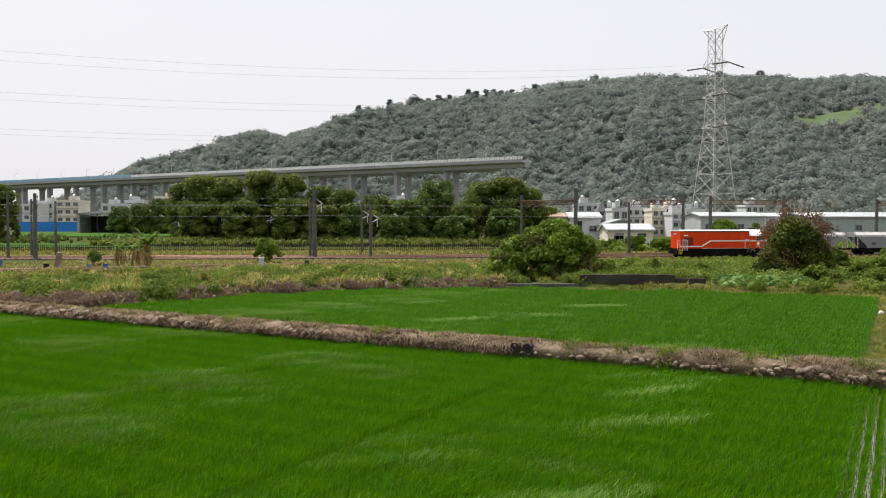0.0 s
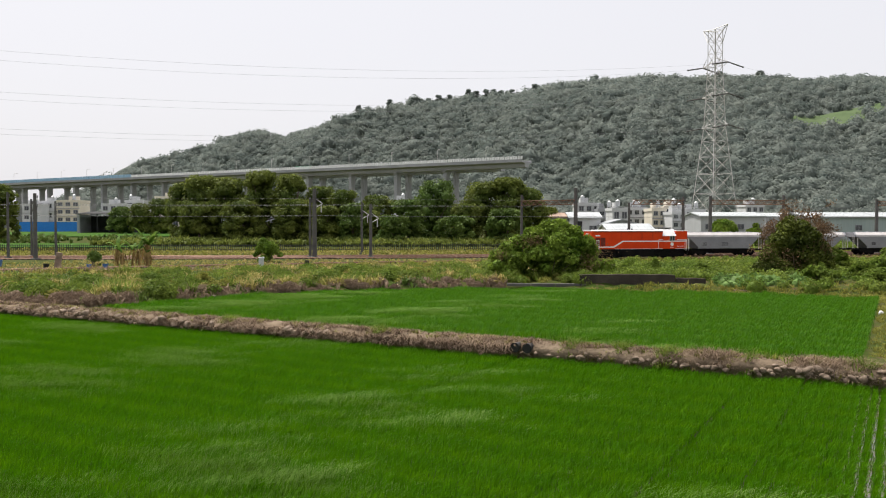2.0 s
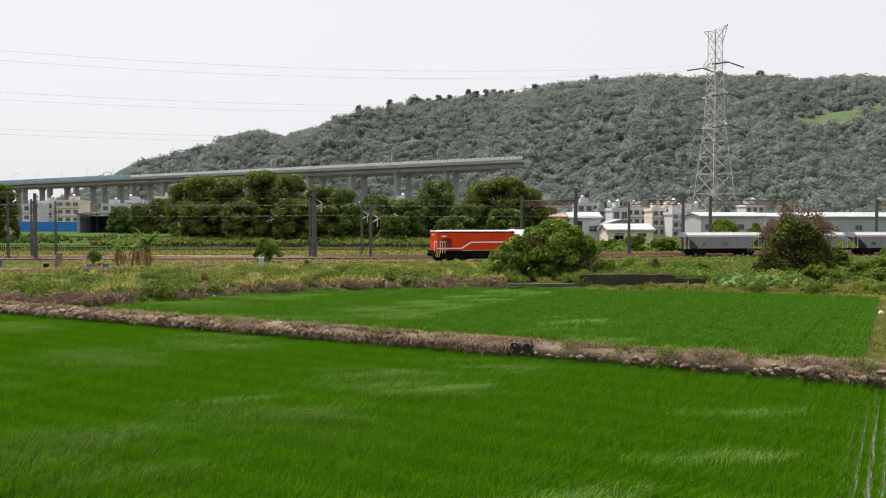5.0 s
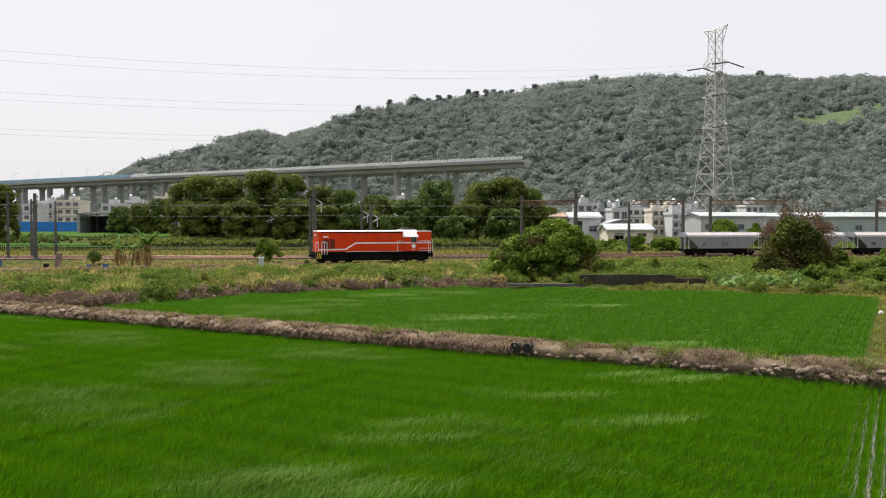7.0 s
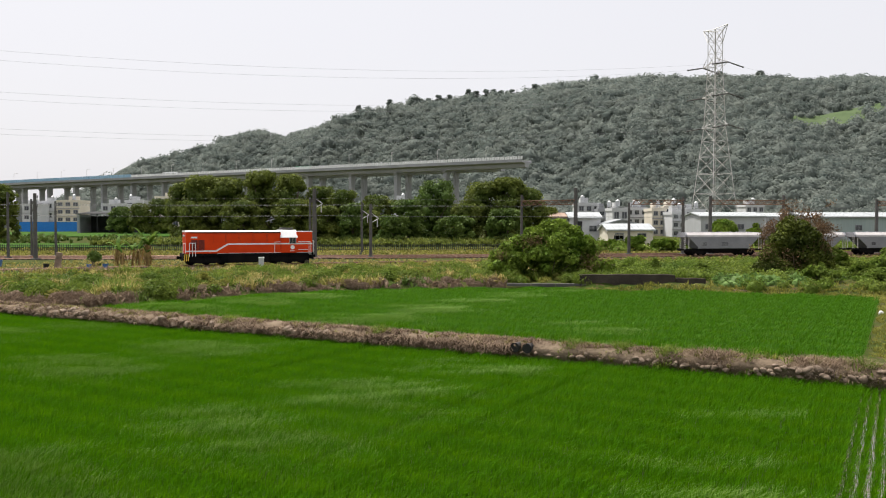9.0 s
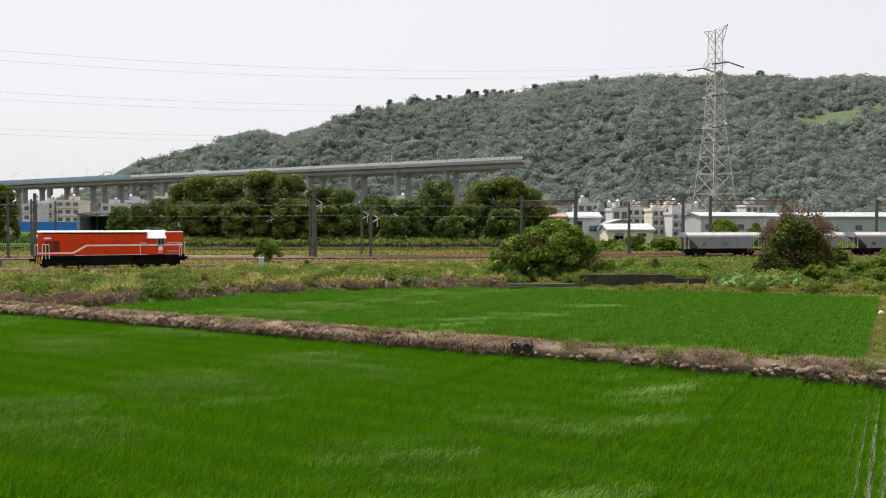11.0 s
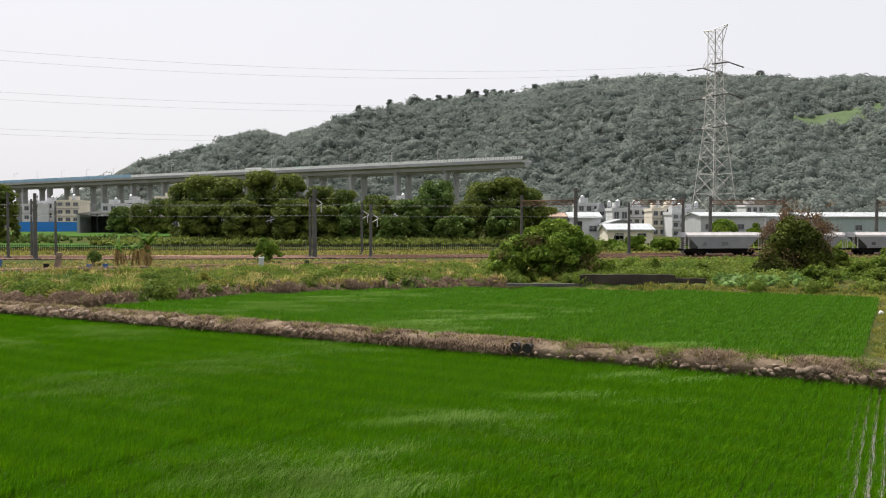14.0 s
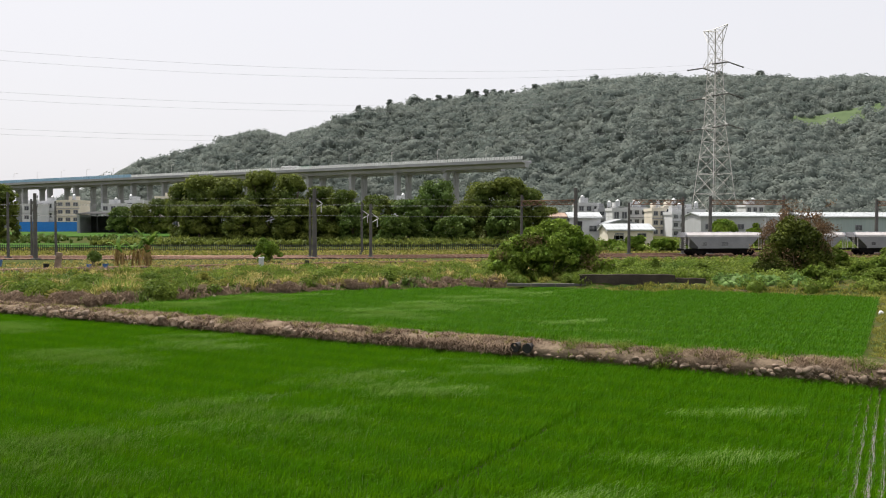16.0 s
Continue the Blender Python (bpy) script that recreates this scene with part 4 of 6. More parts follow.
# ---- transmission pylon ----
def pylon():
    px_, py_ = 88.6, 270.0
    t = thing("transmission_pylon", "tall grey lattice steel transmission tower", "pylon", pose(px_, py_, 0.6, 0, 0, 24))

    def half(z):
        return float(np.interp(z, (0, 37, 57, 68.5), (5.9, 2.4, 1.6, 1.6)))
    zs = [0, 8, 15.5, 22, 27.5, 32.5, 37, 41.5, 45.5, 49.5, 53, 57, 61, 65, 68.5]
    for a, c in ((-1, -1), (1, -1), (1, 1), (-1, 1)):
        put("leg", tube([(a * half(z), c * half(z), z) for z in zs], 0.13, M["steel"]), t)
    for z0, z1 in zip(zs, zs[1:]):
        p, q_ = half(z0), half(z1)
        for (a, c), (e, f) in (((-1, -1), (1, -1)), ((1, -1), (1, 1)), ((1, 1), (-1, 1)), ((-1, 1), (-1, -1))):
            for p0, p1 in (((a * p, c * p, z0), (e * q_, f * q_, z1)), ((e * p, f * p, z0), (a * q_, c * q_, z1)), ((a * q_, c * q_, z1), (e * q_, f * q_, z1))):
                put("bracing", tube([p0, p1], 0.06, M["steel"]), t)
    for z, l in ((37, 4.2), (47, 4.0), (57, 3.8)):
        for c in (-1, 1):
            b = bmesh.new()
            for x in (-1.8, 1.8):
                bar(b, (x, c * 2, z), (0, c * (2 + l), z + 0.3), 0.14, 4)
                bar(b, (x, c * 2, z + 2.2), (0, c * (2 + l), z + 0.3), 0.11, 4)
            for k in (0.3, 0.6):
                bar(b, (-1.8 * (1 - k), c * (2 + l * k), z), (0, c * (2 + l * k), z + 2.2 * (1 - k)), 0.07, 4)
            part("cross_arm", b, M["steel"], t, "lattice cross arm")
            for w in (-1, 1):
                ins = bmesh.new()
                bar(ins, (0, c * (2 + l), z + 0.3), (w * 6.4, c * (2 + l), z - 0.9), 0.2, 6)
                part("insulator_string", ins, M["mast"], t, "dark insulator string")
                for k in (0.35, 0.65, 0.97):
                    d = bmesh.new()
                    bmesh.ops.create_cone(d, cap_ends=True, segments=8, radius1=0.3, radius2=0.3, depth=0.2, matrix=pose(w * 6.4 * k, c * (2 + l), z + 0.3 - 1.2 * k, 0, 90))
                    part("insulator_disc", d, M["mast"], t)
    for c in (-1, 1):
        top = bmesh.new()
        for x in (-1.6, 1.6):
            bar(top, (x, c * 1.6, 68.5), (0, c * 5.6, 69.4), 0.12, 4)
            bar(top, (x, c * 1.6, 64.5), (0, c * 5.6, 69.4), 0.1, 4)
            bar(top, (x, 0, 68.5), (0, c * 5.6, 69.4), 0.07, 4)
        part("earth_wire_peak", top, M["steel"], t)
    return t


PYLON = pylon()
# the spans to the west come nearer, those to the east go off over the hill
for z, sag in ((56.7, 13.0), (46.7, 12.0), (36.7, 10.0)):
    for c in (-1, 1):
        for way, ln, sg_ in ((-1, 400, sag), (1, 330, 9.0)):
            a = PYLON.matrix_basis @ Vector((way * 6.4, c * 6, z - 0.6))
            e = PYLON.matrix_basis @ Vector((way * ln, c * 6, z - 0.6 + (0 if way < 0 else -6)))
            wires("power_line", "thin pale power line crossing the sky", [a[:], e[:]], 0.019, M["line"], sg_, 28, "power line")


for i, (x, w, h) in enumerate(((-31, 15, 10), (-25, 11, 8), (-17, 10, 7), (-4, 12, 9), (7, 11, 8), (28, 9, 12), (36, 12, 9), (47, 9, 11), (55, 11, 11), (63, 10, 10), (-58, 10, 11), (-92, 9, 10), (-118, 9, 9), (75, 10, 11), (100, 12, 10), (165, 12, 9), (300, 12, 10), (345, 12, 10))):
    y = 903.0
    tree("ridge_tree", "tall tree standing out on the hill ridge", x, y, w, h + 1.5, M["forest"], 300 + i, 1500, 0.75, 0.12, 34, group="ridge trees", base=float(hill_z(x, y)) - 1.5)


# ---- grass, weeds and stones ----
def tufts(name, label, pts, tall, width, blades, material, lean=0.5, seed=1, cat="grass", zlift=0.0, spread=0.12):
    r = np.random.default_rng(seed)
    pts = np.asarray(pts, float)
    z = ground_z(pts[:, 0], pts[:, 1]) if pts.shape[1] == 2 else pts[:, 2]
    tf = r.uniform(0.6, 1.35, len(pts))
    c = np.repeat(np.column_stack([pts[:, :2], z + zlift - 0.03]), blades, 0)
    n = len(c)
    a = r.uniform(0, 2 * np.pi, n)
    h = tall * np.repeat(tf, blades) * r.uniform(0.5, 1.15, n)
    ln = r.uniform(0.1, 1.0, n) * lean
    out = np.column_stack([np.cos(a), np.sin(a)])
    base = c + np.column_stack([out * r.uniform(0, spread, n)[:, None], np.zeros(n)])
    mid = base + np.column_stack([out * (ln * h * 0.45)[:, None], h * 0.6])
    tip = base + np.column_stack([out * (ln * h * 1.3)[:, None], h * (1 - 0.5 * ln)])
    b = a + np.pi / 2 + r.normal(0, 0.7, n)
    wv = np.column_stack([np.cos(b), np.sin(b), np.zeros(n)]) * width * 0.5
    v = np.stack([base - wv, base + wv, mid + wv * 0.9, mid - wv * 0.9, tip], 1).reshape(-1, 3)
    i = np.arange(n)[:, None] * 5
    f = np.concatenate([i + (0, 1, 2), i + (0, 2, 3), i + (3, 2, 4)])
    ob = put(name, fast_mesh(name, v, f, material))
    return tagged(ob, label, cat, kind="stuff")


def scatter(n, x0, x1, y0, y1, test, seed):
    r = np.random.default_rng(seed)
    x, y = r.uniform(x0, x1, n), r.uniform(y0, y1, n)
    k = test(x, y)
    return np.column_stack([x[k], y[k]])


def patchy(x, y, s, ox=0.0):
    """Slow uneven pattern between -1 and 1."""
    return (np.sin(x * s + ox) * np.cos(y * s * 1.7 + ox * 2) + np.sin(x * s * 2.3 + y * s * 1.1 + ox * 3) * 0.7 + np.sin(x * s * 5.1 - y * s * 6.3 + ox) * 0.4) / 1.6


def verge(x, y):
    return (y > far_edge(x) + 0.2) & (y < line_y(x) - 0.6) & (bund_d(x, y) > 1.3) & (np.abs(x) < 0.57 * y + 2)


tufts("dry_grass", "dead brown grass hanging on the field bank", scatter(7000, -45, 5, 44, 80, lambda x, y: verge(x, y) & ((y < far_edge(x) + 2.4 + 1.2 * patchy(x, y, 0.4)) | (patchy(x, y, 0.5, 7) > 0.42)), 21), 0.6, 0.075, 6, M["dry"], 0.9, 21)
tufts("dry_grass", "patches of yellowed straw grass on the railway verge", scatter(7500, -50, 60, 48, 110, lambda x, y: verge(x, y) & (y > far_edge(x) + 2) & (patchy(x, y, 0.22, 1.0) > 0.0), 22), 0.38, 0.065, 7, M["straw"], 0.8, 22)
tufts("weeds", "rank green weeds on the railway verge", scatter(6500, -50, 60, 48, 110, lambda x, y: verge(x, y) & (y > far_edge(x) + 1.8) & (patchy(x, y, 0.3, 2.0) > -0.15), 23), 0.46, 0.085, 7, M["weed"], 0.8, 23)
tufts("weeds", "long grass growing up to the siding", scatter(9000, -48, 62, 70, 112, lambda x, y: (y > line_y(x) - 3.2) & (y < line_y(x) - 0.5) & (np.abs(x) < 0.57 * y), 29), 0.36, 0.05, 7, M["weed"], 0.9, 29)
tufts("weeds", "short green grass beside the rails", scatter(20000, -70, 80, 66, 160, lambda x, y: (y > line_y(x) + 3.5) & (y < main_y(x) + 36) & (np.abs(x) < 0.57 * y) & ~((y > main_y(x) - 5.5) & (y < main_y(x) + 12.5)) & (patchy(x, y, 0.1, 4) > -0.5), 24), 0.3, 0.07, 8, M["straw"], 0.9, 24)
tufts("weeds", "green grass strip behind the main line", scatter(9000, -90, 80, 110, 165, lambda x, y: (y > main_y(x) + 13) & (y < main_y(x) + 44) & (np.abs(x) < 0.57 * y), 25), 0.4, 0.2, 5, M["weed"], 0.9, 25)



def mounds(name, label, count, box4, test, sizes, n, leaf, material, seed, aspect=0.3, spread=0.7, sink=0.2, cat="weeds"):
    """Low humps of tangled growth, many side by side."""
    r = np.random.default_rng(seed)
    p = scatter(count, *box4, test, seed)
    z = ground_z(p[:, 0], p[:, 1])
    q = r.uniform(*sizes, len(p))
    bl = np.column_stack([p, z - sink * q, q])
    tagged(put(name, crown_mesh(name, bl, n, leaf, material, 0.85, spread, r, aspect)), label, cat, kind="stuff")


WEST = (-48, 12, 46, 98)
mounds("weeds", "low green humps of tangled weeds on the verge", 900, WEST, lambda x, y: verge(x, y) & (y > far_edge(x) + 1.6) & (y < line_y(x) - 12) & (patchy(x, y, 0.33, 2.0) > 0.12), (0.4, 1.1), 60000, 0.22, M["creeper"], 301)
mounds("weeds", "yellow-green humps of long grass on the verge", 900, WEST, lambda x, y: verge(x, y) & (y > far_edge(x) + 1.6) & (y < line_y(x) - 9) & (patchy(x, y, 0.33, 2.0) < 0.2), (0.3, 0.7), 60000, 0.22, M["weed"], 302)
mounds("dry_grass", "humps of straw-coloured dead grass on the verge", 700, WEST, lambda x, y: verge(x, y) & (y > far_edge(x) + 2.2) & (patchy(x, y, 0.45, 9.0) > 0.25), (0.25, 0.6), 16000, 0.2, M["straw"], 303, 0.2)
mounds("dry_grass", "matted brown dead grass over the field bank", 2600, (-48, 5, 44, 72), lambda x, y: verge(x, y) & (y < far_edge(x) + 2.6 + 1.0 * patchy(x, y, 0.5)), (0.2, 0.55), 90000, 0.26, M["dry"], 304, 0.12, 1.0, 0.25, "grass")
mounds("weeds", "dark green leafy humps at the bank top", 420, (-48, 8, 46, 84), lambda x, y: verge(x, y) & (y > far_edge(x) + 1.2) & (y < line_y(x) - 14) & (patchy(x, y, 0.7, 5.0) > 0.45), (0.5, 1.1), 26000, 0.22, M["creeper"], 305, 0.5, 0.5, 0.1)

# bund cover
def bund_pts(n, u0, u1, d0, d1, seed):
    r = np.random.default_rng(seed)
    u, d = r.uniform(u0, u1, n), r.uniform(d0, d1, n)
    p = B0 + u[:, None] * BU + d[:, None] * BN
    z = np.interp(d, (0, 0.12, 0.25, 0.5, 0.85, 1.15, 1.45), (0.15, 0.48, 0.66, 0.74, 0.74, 0.68, 0.5))
    k = np.sin(u * 0.9) + np.sin(u * 2.3 + 1) + r.normal(0, 0.6, n)
    return np.column_stack([p, z])[k > -0.9]


tufts("dry_grass", "shaggy dead grass overhanging the bund", bund_pts(2600, -36, 4, 0.0, 1.2, 31), 0.24, 0.026, 11, M["bund_grass"], 1.7, 31)
tufts("dry_grass", "sparse dead grass on the bund", bund_pts(2400, 4, 20, 0.02, 1.3, 32), 0.2, 0.01, 16, M["bund_grass"], 1.7, 32)
tufts("dry_grass", "tall clumps of dead grass at the bund end", np.concatenate([bund_pts(60, 9.8, 11.2, 0.1, 1.0, 33), bund_pts(90, 13.0, 15.4, 0.0, 1.1, 34), bund_pts(40, 16.0, 16.8, 0.1, 1.0, 35)]), 0.34, 0.011, 34, M["bund_grass"], 1.6, 33)
tufts("weeds", "small green weeds on the bund", bund_pts(900, -34, 20, 0.0, 1.3, 36), 0.24, 0.03, 10, M["weed"], 1.0, 36)
tufts("weeds", "green grass path beside the far rice field", scatter(9000, 12, 40, 24, 62, lambda x, y: (bund_d(x, y) > 1.2) & ~np.array([inside(FARF, a, b) for a, b in zip(x, y)]) & (y < far_edge(x) + 1) & (patchy(x, y, 0.5, 3) > -0.6), 37), 0.22, 0.03, 12, M["weed"], 0.9, 37)


tufts("weeds", "weedy green margin behind the second rice field", scatter(10000, 2, 40, 50, 68, lambda x, y: (y > far_edge(x) - 5) & (y < far_edge(x) + 1.5) & ((x > 21) | (y < 62.9)) & ~np.array([inside(FARF, a, b - 0.6) for a, b in zip(x, y)]), 38), 0.3, 0.05, 8, M["weed"], 0.9, 38)
tufts("dry_grass", "dead grass draped down the front of the bund", np.column_stack([np.array([along(u, d) for u, d in zip(np.random.default_rng(39).uniform(-36, 3, 2600), np.random.default_rng(40).uniform(-0.05, 0.14, 2600))]), np.random.default_rng(41).uniform(0.3, 0.62, 2600)]), 0.2, 0.022, 9, M["bund_grass"], 2.2, 39)


tufts("weeds", "green weed clumps on the bund", np.concatenate([bund_pts(26, u - 0.3, u + 0.3, 0.0, 0.9, 400 + i) for i, u in enumerate((-12, -3.5, 5.2, 7.2, 9.0, 11.9, 12.6, 15.2, 16.9))]), 0.36, 0.03, 14, M["creeper"], 1.2, 66)


def stone_meshes(n, material, r):
    out = []
    iv, jf = ico(2)
    for _ in range(n):
        v = iv * (1 + 0.5 * np.sin(iv @ r.normal(0, 1.6, (3, 3))).mean(1) + r.normal(0, 0.025, len(iv)))[:, None]
        out.append(fast_mesh("stone", v * np.array((1, r.uniform(0.7, 0.95), r.uniform(0.6, 0.85))), jf, material, True))
    return out


rs = np.random.default_rng(50)
STONES = stone_meshes(6, M["stone"], rs)


def stone(u, d, z, s):
    x, y = along(u, d)
    put("stone", STONES[rs.integers(6)], bund, pose(x, y, z, rs.uniform(-30, 30), rs.uniform(-30, 30), rs.uniform(0, 360)) @ Matrix.Diagonal((s * rs.uniform(0.8, 1.5), s, s * rs.uniform(0.6, 1), 1)))


for u in np.arange(-28, -16, 0.22):
    stone(u + rs.normal(0, 0.08), rs.uniform(0.0, 0.5), rs.uniform(0.36, 0.7), rs.uniform(0.1, 0.24))
for u in np.arange(-30, -2, 0.3):
    if rs.random() < 0.75:
        stone(u + rs.normal(0, 0.1), rs.uniform(-0.14, 0.02), rs.uniform(0.36, 0.66), rs.uniform(0.1, 0.2))
for u in np.arange(-2, 15.6, 0.26):
    if rs.random() < 0.62:
        stone(u + rs.normal(0, 0.1), rs.uniform(-0.04, 0.08), 0.36 + rs.uniform(-0.04, 0.06), rs.uniform(0.08, 0.14))
for u in np.arange(6, 16.8, 0.24):
    if rs.random() < 0.6:
        stone(u, rs.uniform(0.0, 0.1), 0.47 + rs.uniform(-0.04, 0.05), rs.uniform(0.08, 0.14))
for u in np.arange(12.6, 17.2, 0.13):
    stone(u, rs.uniform(-0.12, 0.12), 0.36 + rs.uniform(0, 0.32), rs.uniform(0.09, 0.16))
def loose_stone(x, y, s, label):
    st = new("field_stone", STONES[rs.integers(6)])
    st.matrix_basis = pose(x, y, float(ground_z(x, y)) + s * 0.35, 10, 5, rs.uniform(0, 360)) @ Matrix.Diagonal((s, s, s, 1))
    tagged(st, label, "stone", "field stones")
white_stone = new("field_stone", stone_meshes(1, M["white"], rs)[0])
white_stone.matrix_basis = pose(24.1, 45.3, float(ground_z(24.1, 45.3)) + 0.12, 10, 5, 40) @ Matrix.Diagonal((0.2, 0.17, 0.19, 1))
tagged(white_stone, "pale white stone on the grassy path", "stone", "field stones")
for x, y in ((-20.5, 50), (-22, 49.5), (-24, 50.5), (-18.5, 52.5), (-17, 53.8), (-25.5, 51.5), (-15.5, 55.6)):
    loose_stone(x, y, rs.uniform(0.16, 0.3), "pale stone in the brown field bank")

# two black drain pipes through the bund
for u in (3.25, 3.75):
    pb = bmesh.new()
    x, y = along(u, 0.35)
    n3 = Vector((BN[0], BN[1], 0)) * 0.5
    a, b_ = Vector((x, y, 0.6)) - n3, Vector((x, y, 0.6)) + n3
    bar(pb, a, b_, 0.17, 20)
    bar(pb, a - n3 * 0.02, a + n3 * 0.1, 0.19, 20)
    tagged(part("drain_pipe", pb, M["rubber"]), "black plastic drain pipe through the bund", "pipe", "drain pipes")


# creepers over the eastern verge
def creepers():
    r = np.random.default_rng(61)
    p = scatter(1500, 10, 62, 54, 106, lambda x, y: (y > far_edge(x) + 0.8) & ((x > 21) | (y > 64.6)) & (y < line_y(x) - 1.5) & (np.abs(x) < 0.56 * y + 1), 62)
    bl = []
    for x, y in p[:900]:
        q = r.uniform(0.3, 0.85) * (0.55 if y > line_y(x) - 14 else 1.0)
        bl.append((x, y, float(ground_z(x, y)) + q * 0.1, q))
    me = crown_mesh("creepers", bl, 90000, 0.19, M["creeper"], 0.82, 0.5, r)
    tagged(put("creepers", me), "lush green creepers smothering the railway verge", "creepers", kind="stuff")


creepers()


mounds("plants", "broad pale leaves of plants at the field edge", 90, (21, 27.5, 61.0, 66.5), lambda x, y: (y > far_edge(x) + 1.0) & (y < far_edge(x) + 5), (0.35, 0.7), 900, 0.45, M["broadleaf"], 306, 0.6, 0.9, 0.0, "plants")
mounds("weeds", "green scrub between the tracks and the factory", 260, (20, 82, 138, 175), lambda x, y: (y > main_y(x) + 17) & (np.abs(x) < 0.56 * y), (0.7, 1.9), 16000, 0.5, M["creeper"], 307, 0.5, 0.7, 0.2)


def low_bushes(name, label, spots, material, seed, leaf=0.3):
    for i, (x, y, w, h) in enumerate(spots):
        bush(name, label, x, y, w, h, w * 0.8, material, seed + i, int(320 * w * h), leaf * 1.15, 16, 0.5)


low_bushes("bush", "low green bush on the verge", ((13.5, 74, 2.6, 1.5), (16.8, 75, 2.2, 1.4), (19.5, 76, 2.4, 1.5), (22.8, 72, 2.6, 1.3), (35.0, 69.0, 3.2, 1.8), (28.6, 62.5, 3.4, 1.7), (33.5, 63.0, 2.8, 1.5), (36.5, 77, 4.5, 2.6), (42, 76, 5.5, 3.6), (6.0, 69.0, 3.2, 2.4)), M["creeper"], 130, 0.24)
low_bushes("bush", "tussock of long green grass on the bank", ((-17.6, 60.0, 2.6, 1.1), (-2, 69, 3.2, 0.9)), M["weed"], 150, 0.3)
low_bushes("bush", "green shrub growing along the lineside fence", ((33, 141, 5, 3.0), (38, 142, 5, 2.6), (43.5, 143, 5, 3.2), (48.5, 146, 4.5, 4.6), (55, 146, 4.0, 4.8), (29, 142, 4, 2.4), (51, 150, 5, 6.8), (25, 142, 4.5, 2.6), (20, 141, 4, 2.2)), M["bush"], 170, 0.5)
low_bushes("bush", "dark shrub in front of the shed", ((-121, 290, 7, 5.0),), M["tree"], 190, 0.7)


# tussocks: mounds of long grass
tufts("weeds", "mounds of long pale green grass on the bank", np.concatenate([np.column_stack([np.random.default_rng(i).normal(x, w, n), np.random.default_rng(i + 50).normal(y, w * 0.8, n)]) for i, (x, y, w, n) in enumerate(((-38, 63, 1.5, 60), (-30, 64, 1.2, 50), (-22, 66, 1.4, 60), (-14, 71, 1.0, 40), (-9, 75, 1.2, 40), (0, 76, 1.5, 50), (-17.8, 58.9, 0.8, 60), (-29, 55.5, 1.8, 130), (-25, 59, 1.2, 60), (-21, 58, 0.8, 40), (-12, 66.5, 1.2, 50), (-6, 68.5, 1.5, 70), (2, 68.5, 1.6, 80), (-33, 60, 2.0, 90), (5, 68, 1.0, 50)))]), 0.65, 0.05, 16, M["creeper"], 1.0, 64)


# random tussocks all over the verge
def tussocks(label, count, seed, tall, material):
    r = np.random.default_rng(seed)
    pts = []
    while len(pts) < count:
        x, y = r.uniform(-42, 9), r.uniform(50, 96)
        if far_edge(x) + 1.2 < y < line_y(x) - 10 and abs(x) < 0.56 * y and bund_d(x, y) > 2:
            pts.append((x, y))
    p = np.repeat(np.array(pts), 30, 0) + r.normal(0, 0.45, (count * 30, 2))
    tufts("weeds", label, p, tall, 0.06, 9, material, 1.1, seed)


tussocks("rank green tussocks on the railway verge", 46, 71, 0.85, M["creeper"])
tussocks("straw-coloured tussocks on the railway verge", 40, 72, 0.8, M["straw"])
tussocks("dark green leafy tussocks on the verge", 24, 73, 0.7, M["tree"])


# withered twigs over the dark bush
def twigs():
    r = np.random.default_rng(71)
    t = thing("withered_shrub", "bare reddish withered shrub behind the dark bush", "shrub", pose(33.0, 77.0, 1.0))
    b = bmesh.new()
    tips = []
    for _ in range(48):
        a, l = r.uniform(0, 2 * np.pi), r.uniform(4.2, 6.6)
        lean = r.uniform(0.1, 0.9)
        p0 = Vector((r.normal(0, 1.3), r.normal(0, 0.5), 0.2))
        p1 = p0 + Vector((math.cos(a) * lean * l * 0.62, math.sin(a) * lean * l * 0.4, l * (1 - 0.3 * lean)))
        p1.x = max(p1.x, -2.4)
        bar(b, p0, p1, 0.045, 4, 0.02)
        for _ in range(5):
            k = p0.lerp(p1, r.uniform(0.45, 1))
            e = k + Vector(r.normal(0, 0.5, 3)) + Vector((0, 0, 0.3))
            bar(b, k, e, 0.02, 3, 0.008)
            tips.append(e)
    part("twig", b, M["bark"], t)
    p = np.repeat(np.array([x[:] for x in tips]), 44, 0) + r.normal(0, 0.2, (len(tips) * 44, 3))
    v, f = leaves(p, r.normal(0, 1, p.shape), 0.17, 0.9, 0.5, r)
    put("withered_leaves", fast_mesh("withered_leaves", v, f, M["rust_leaf"]), t)


twigs()


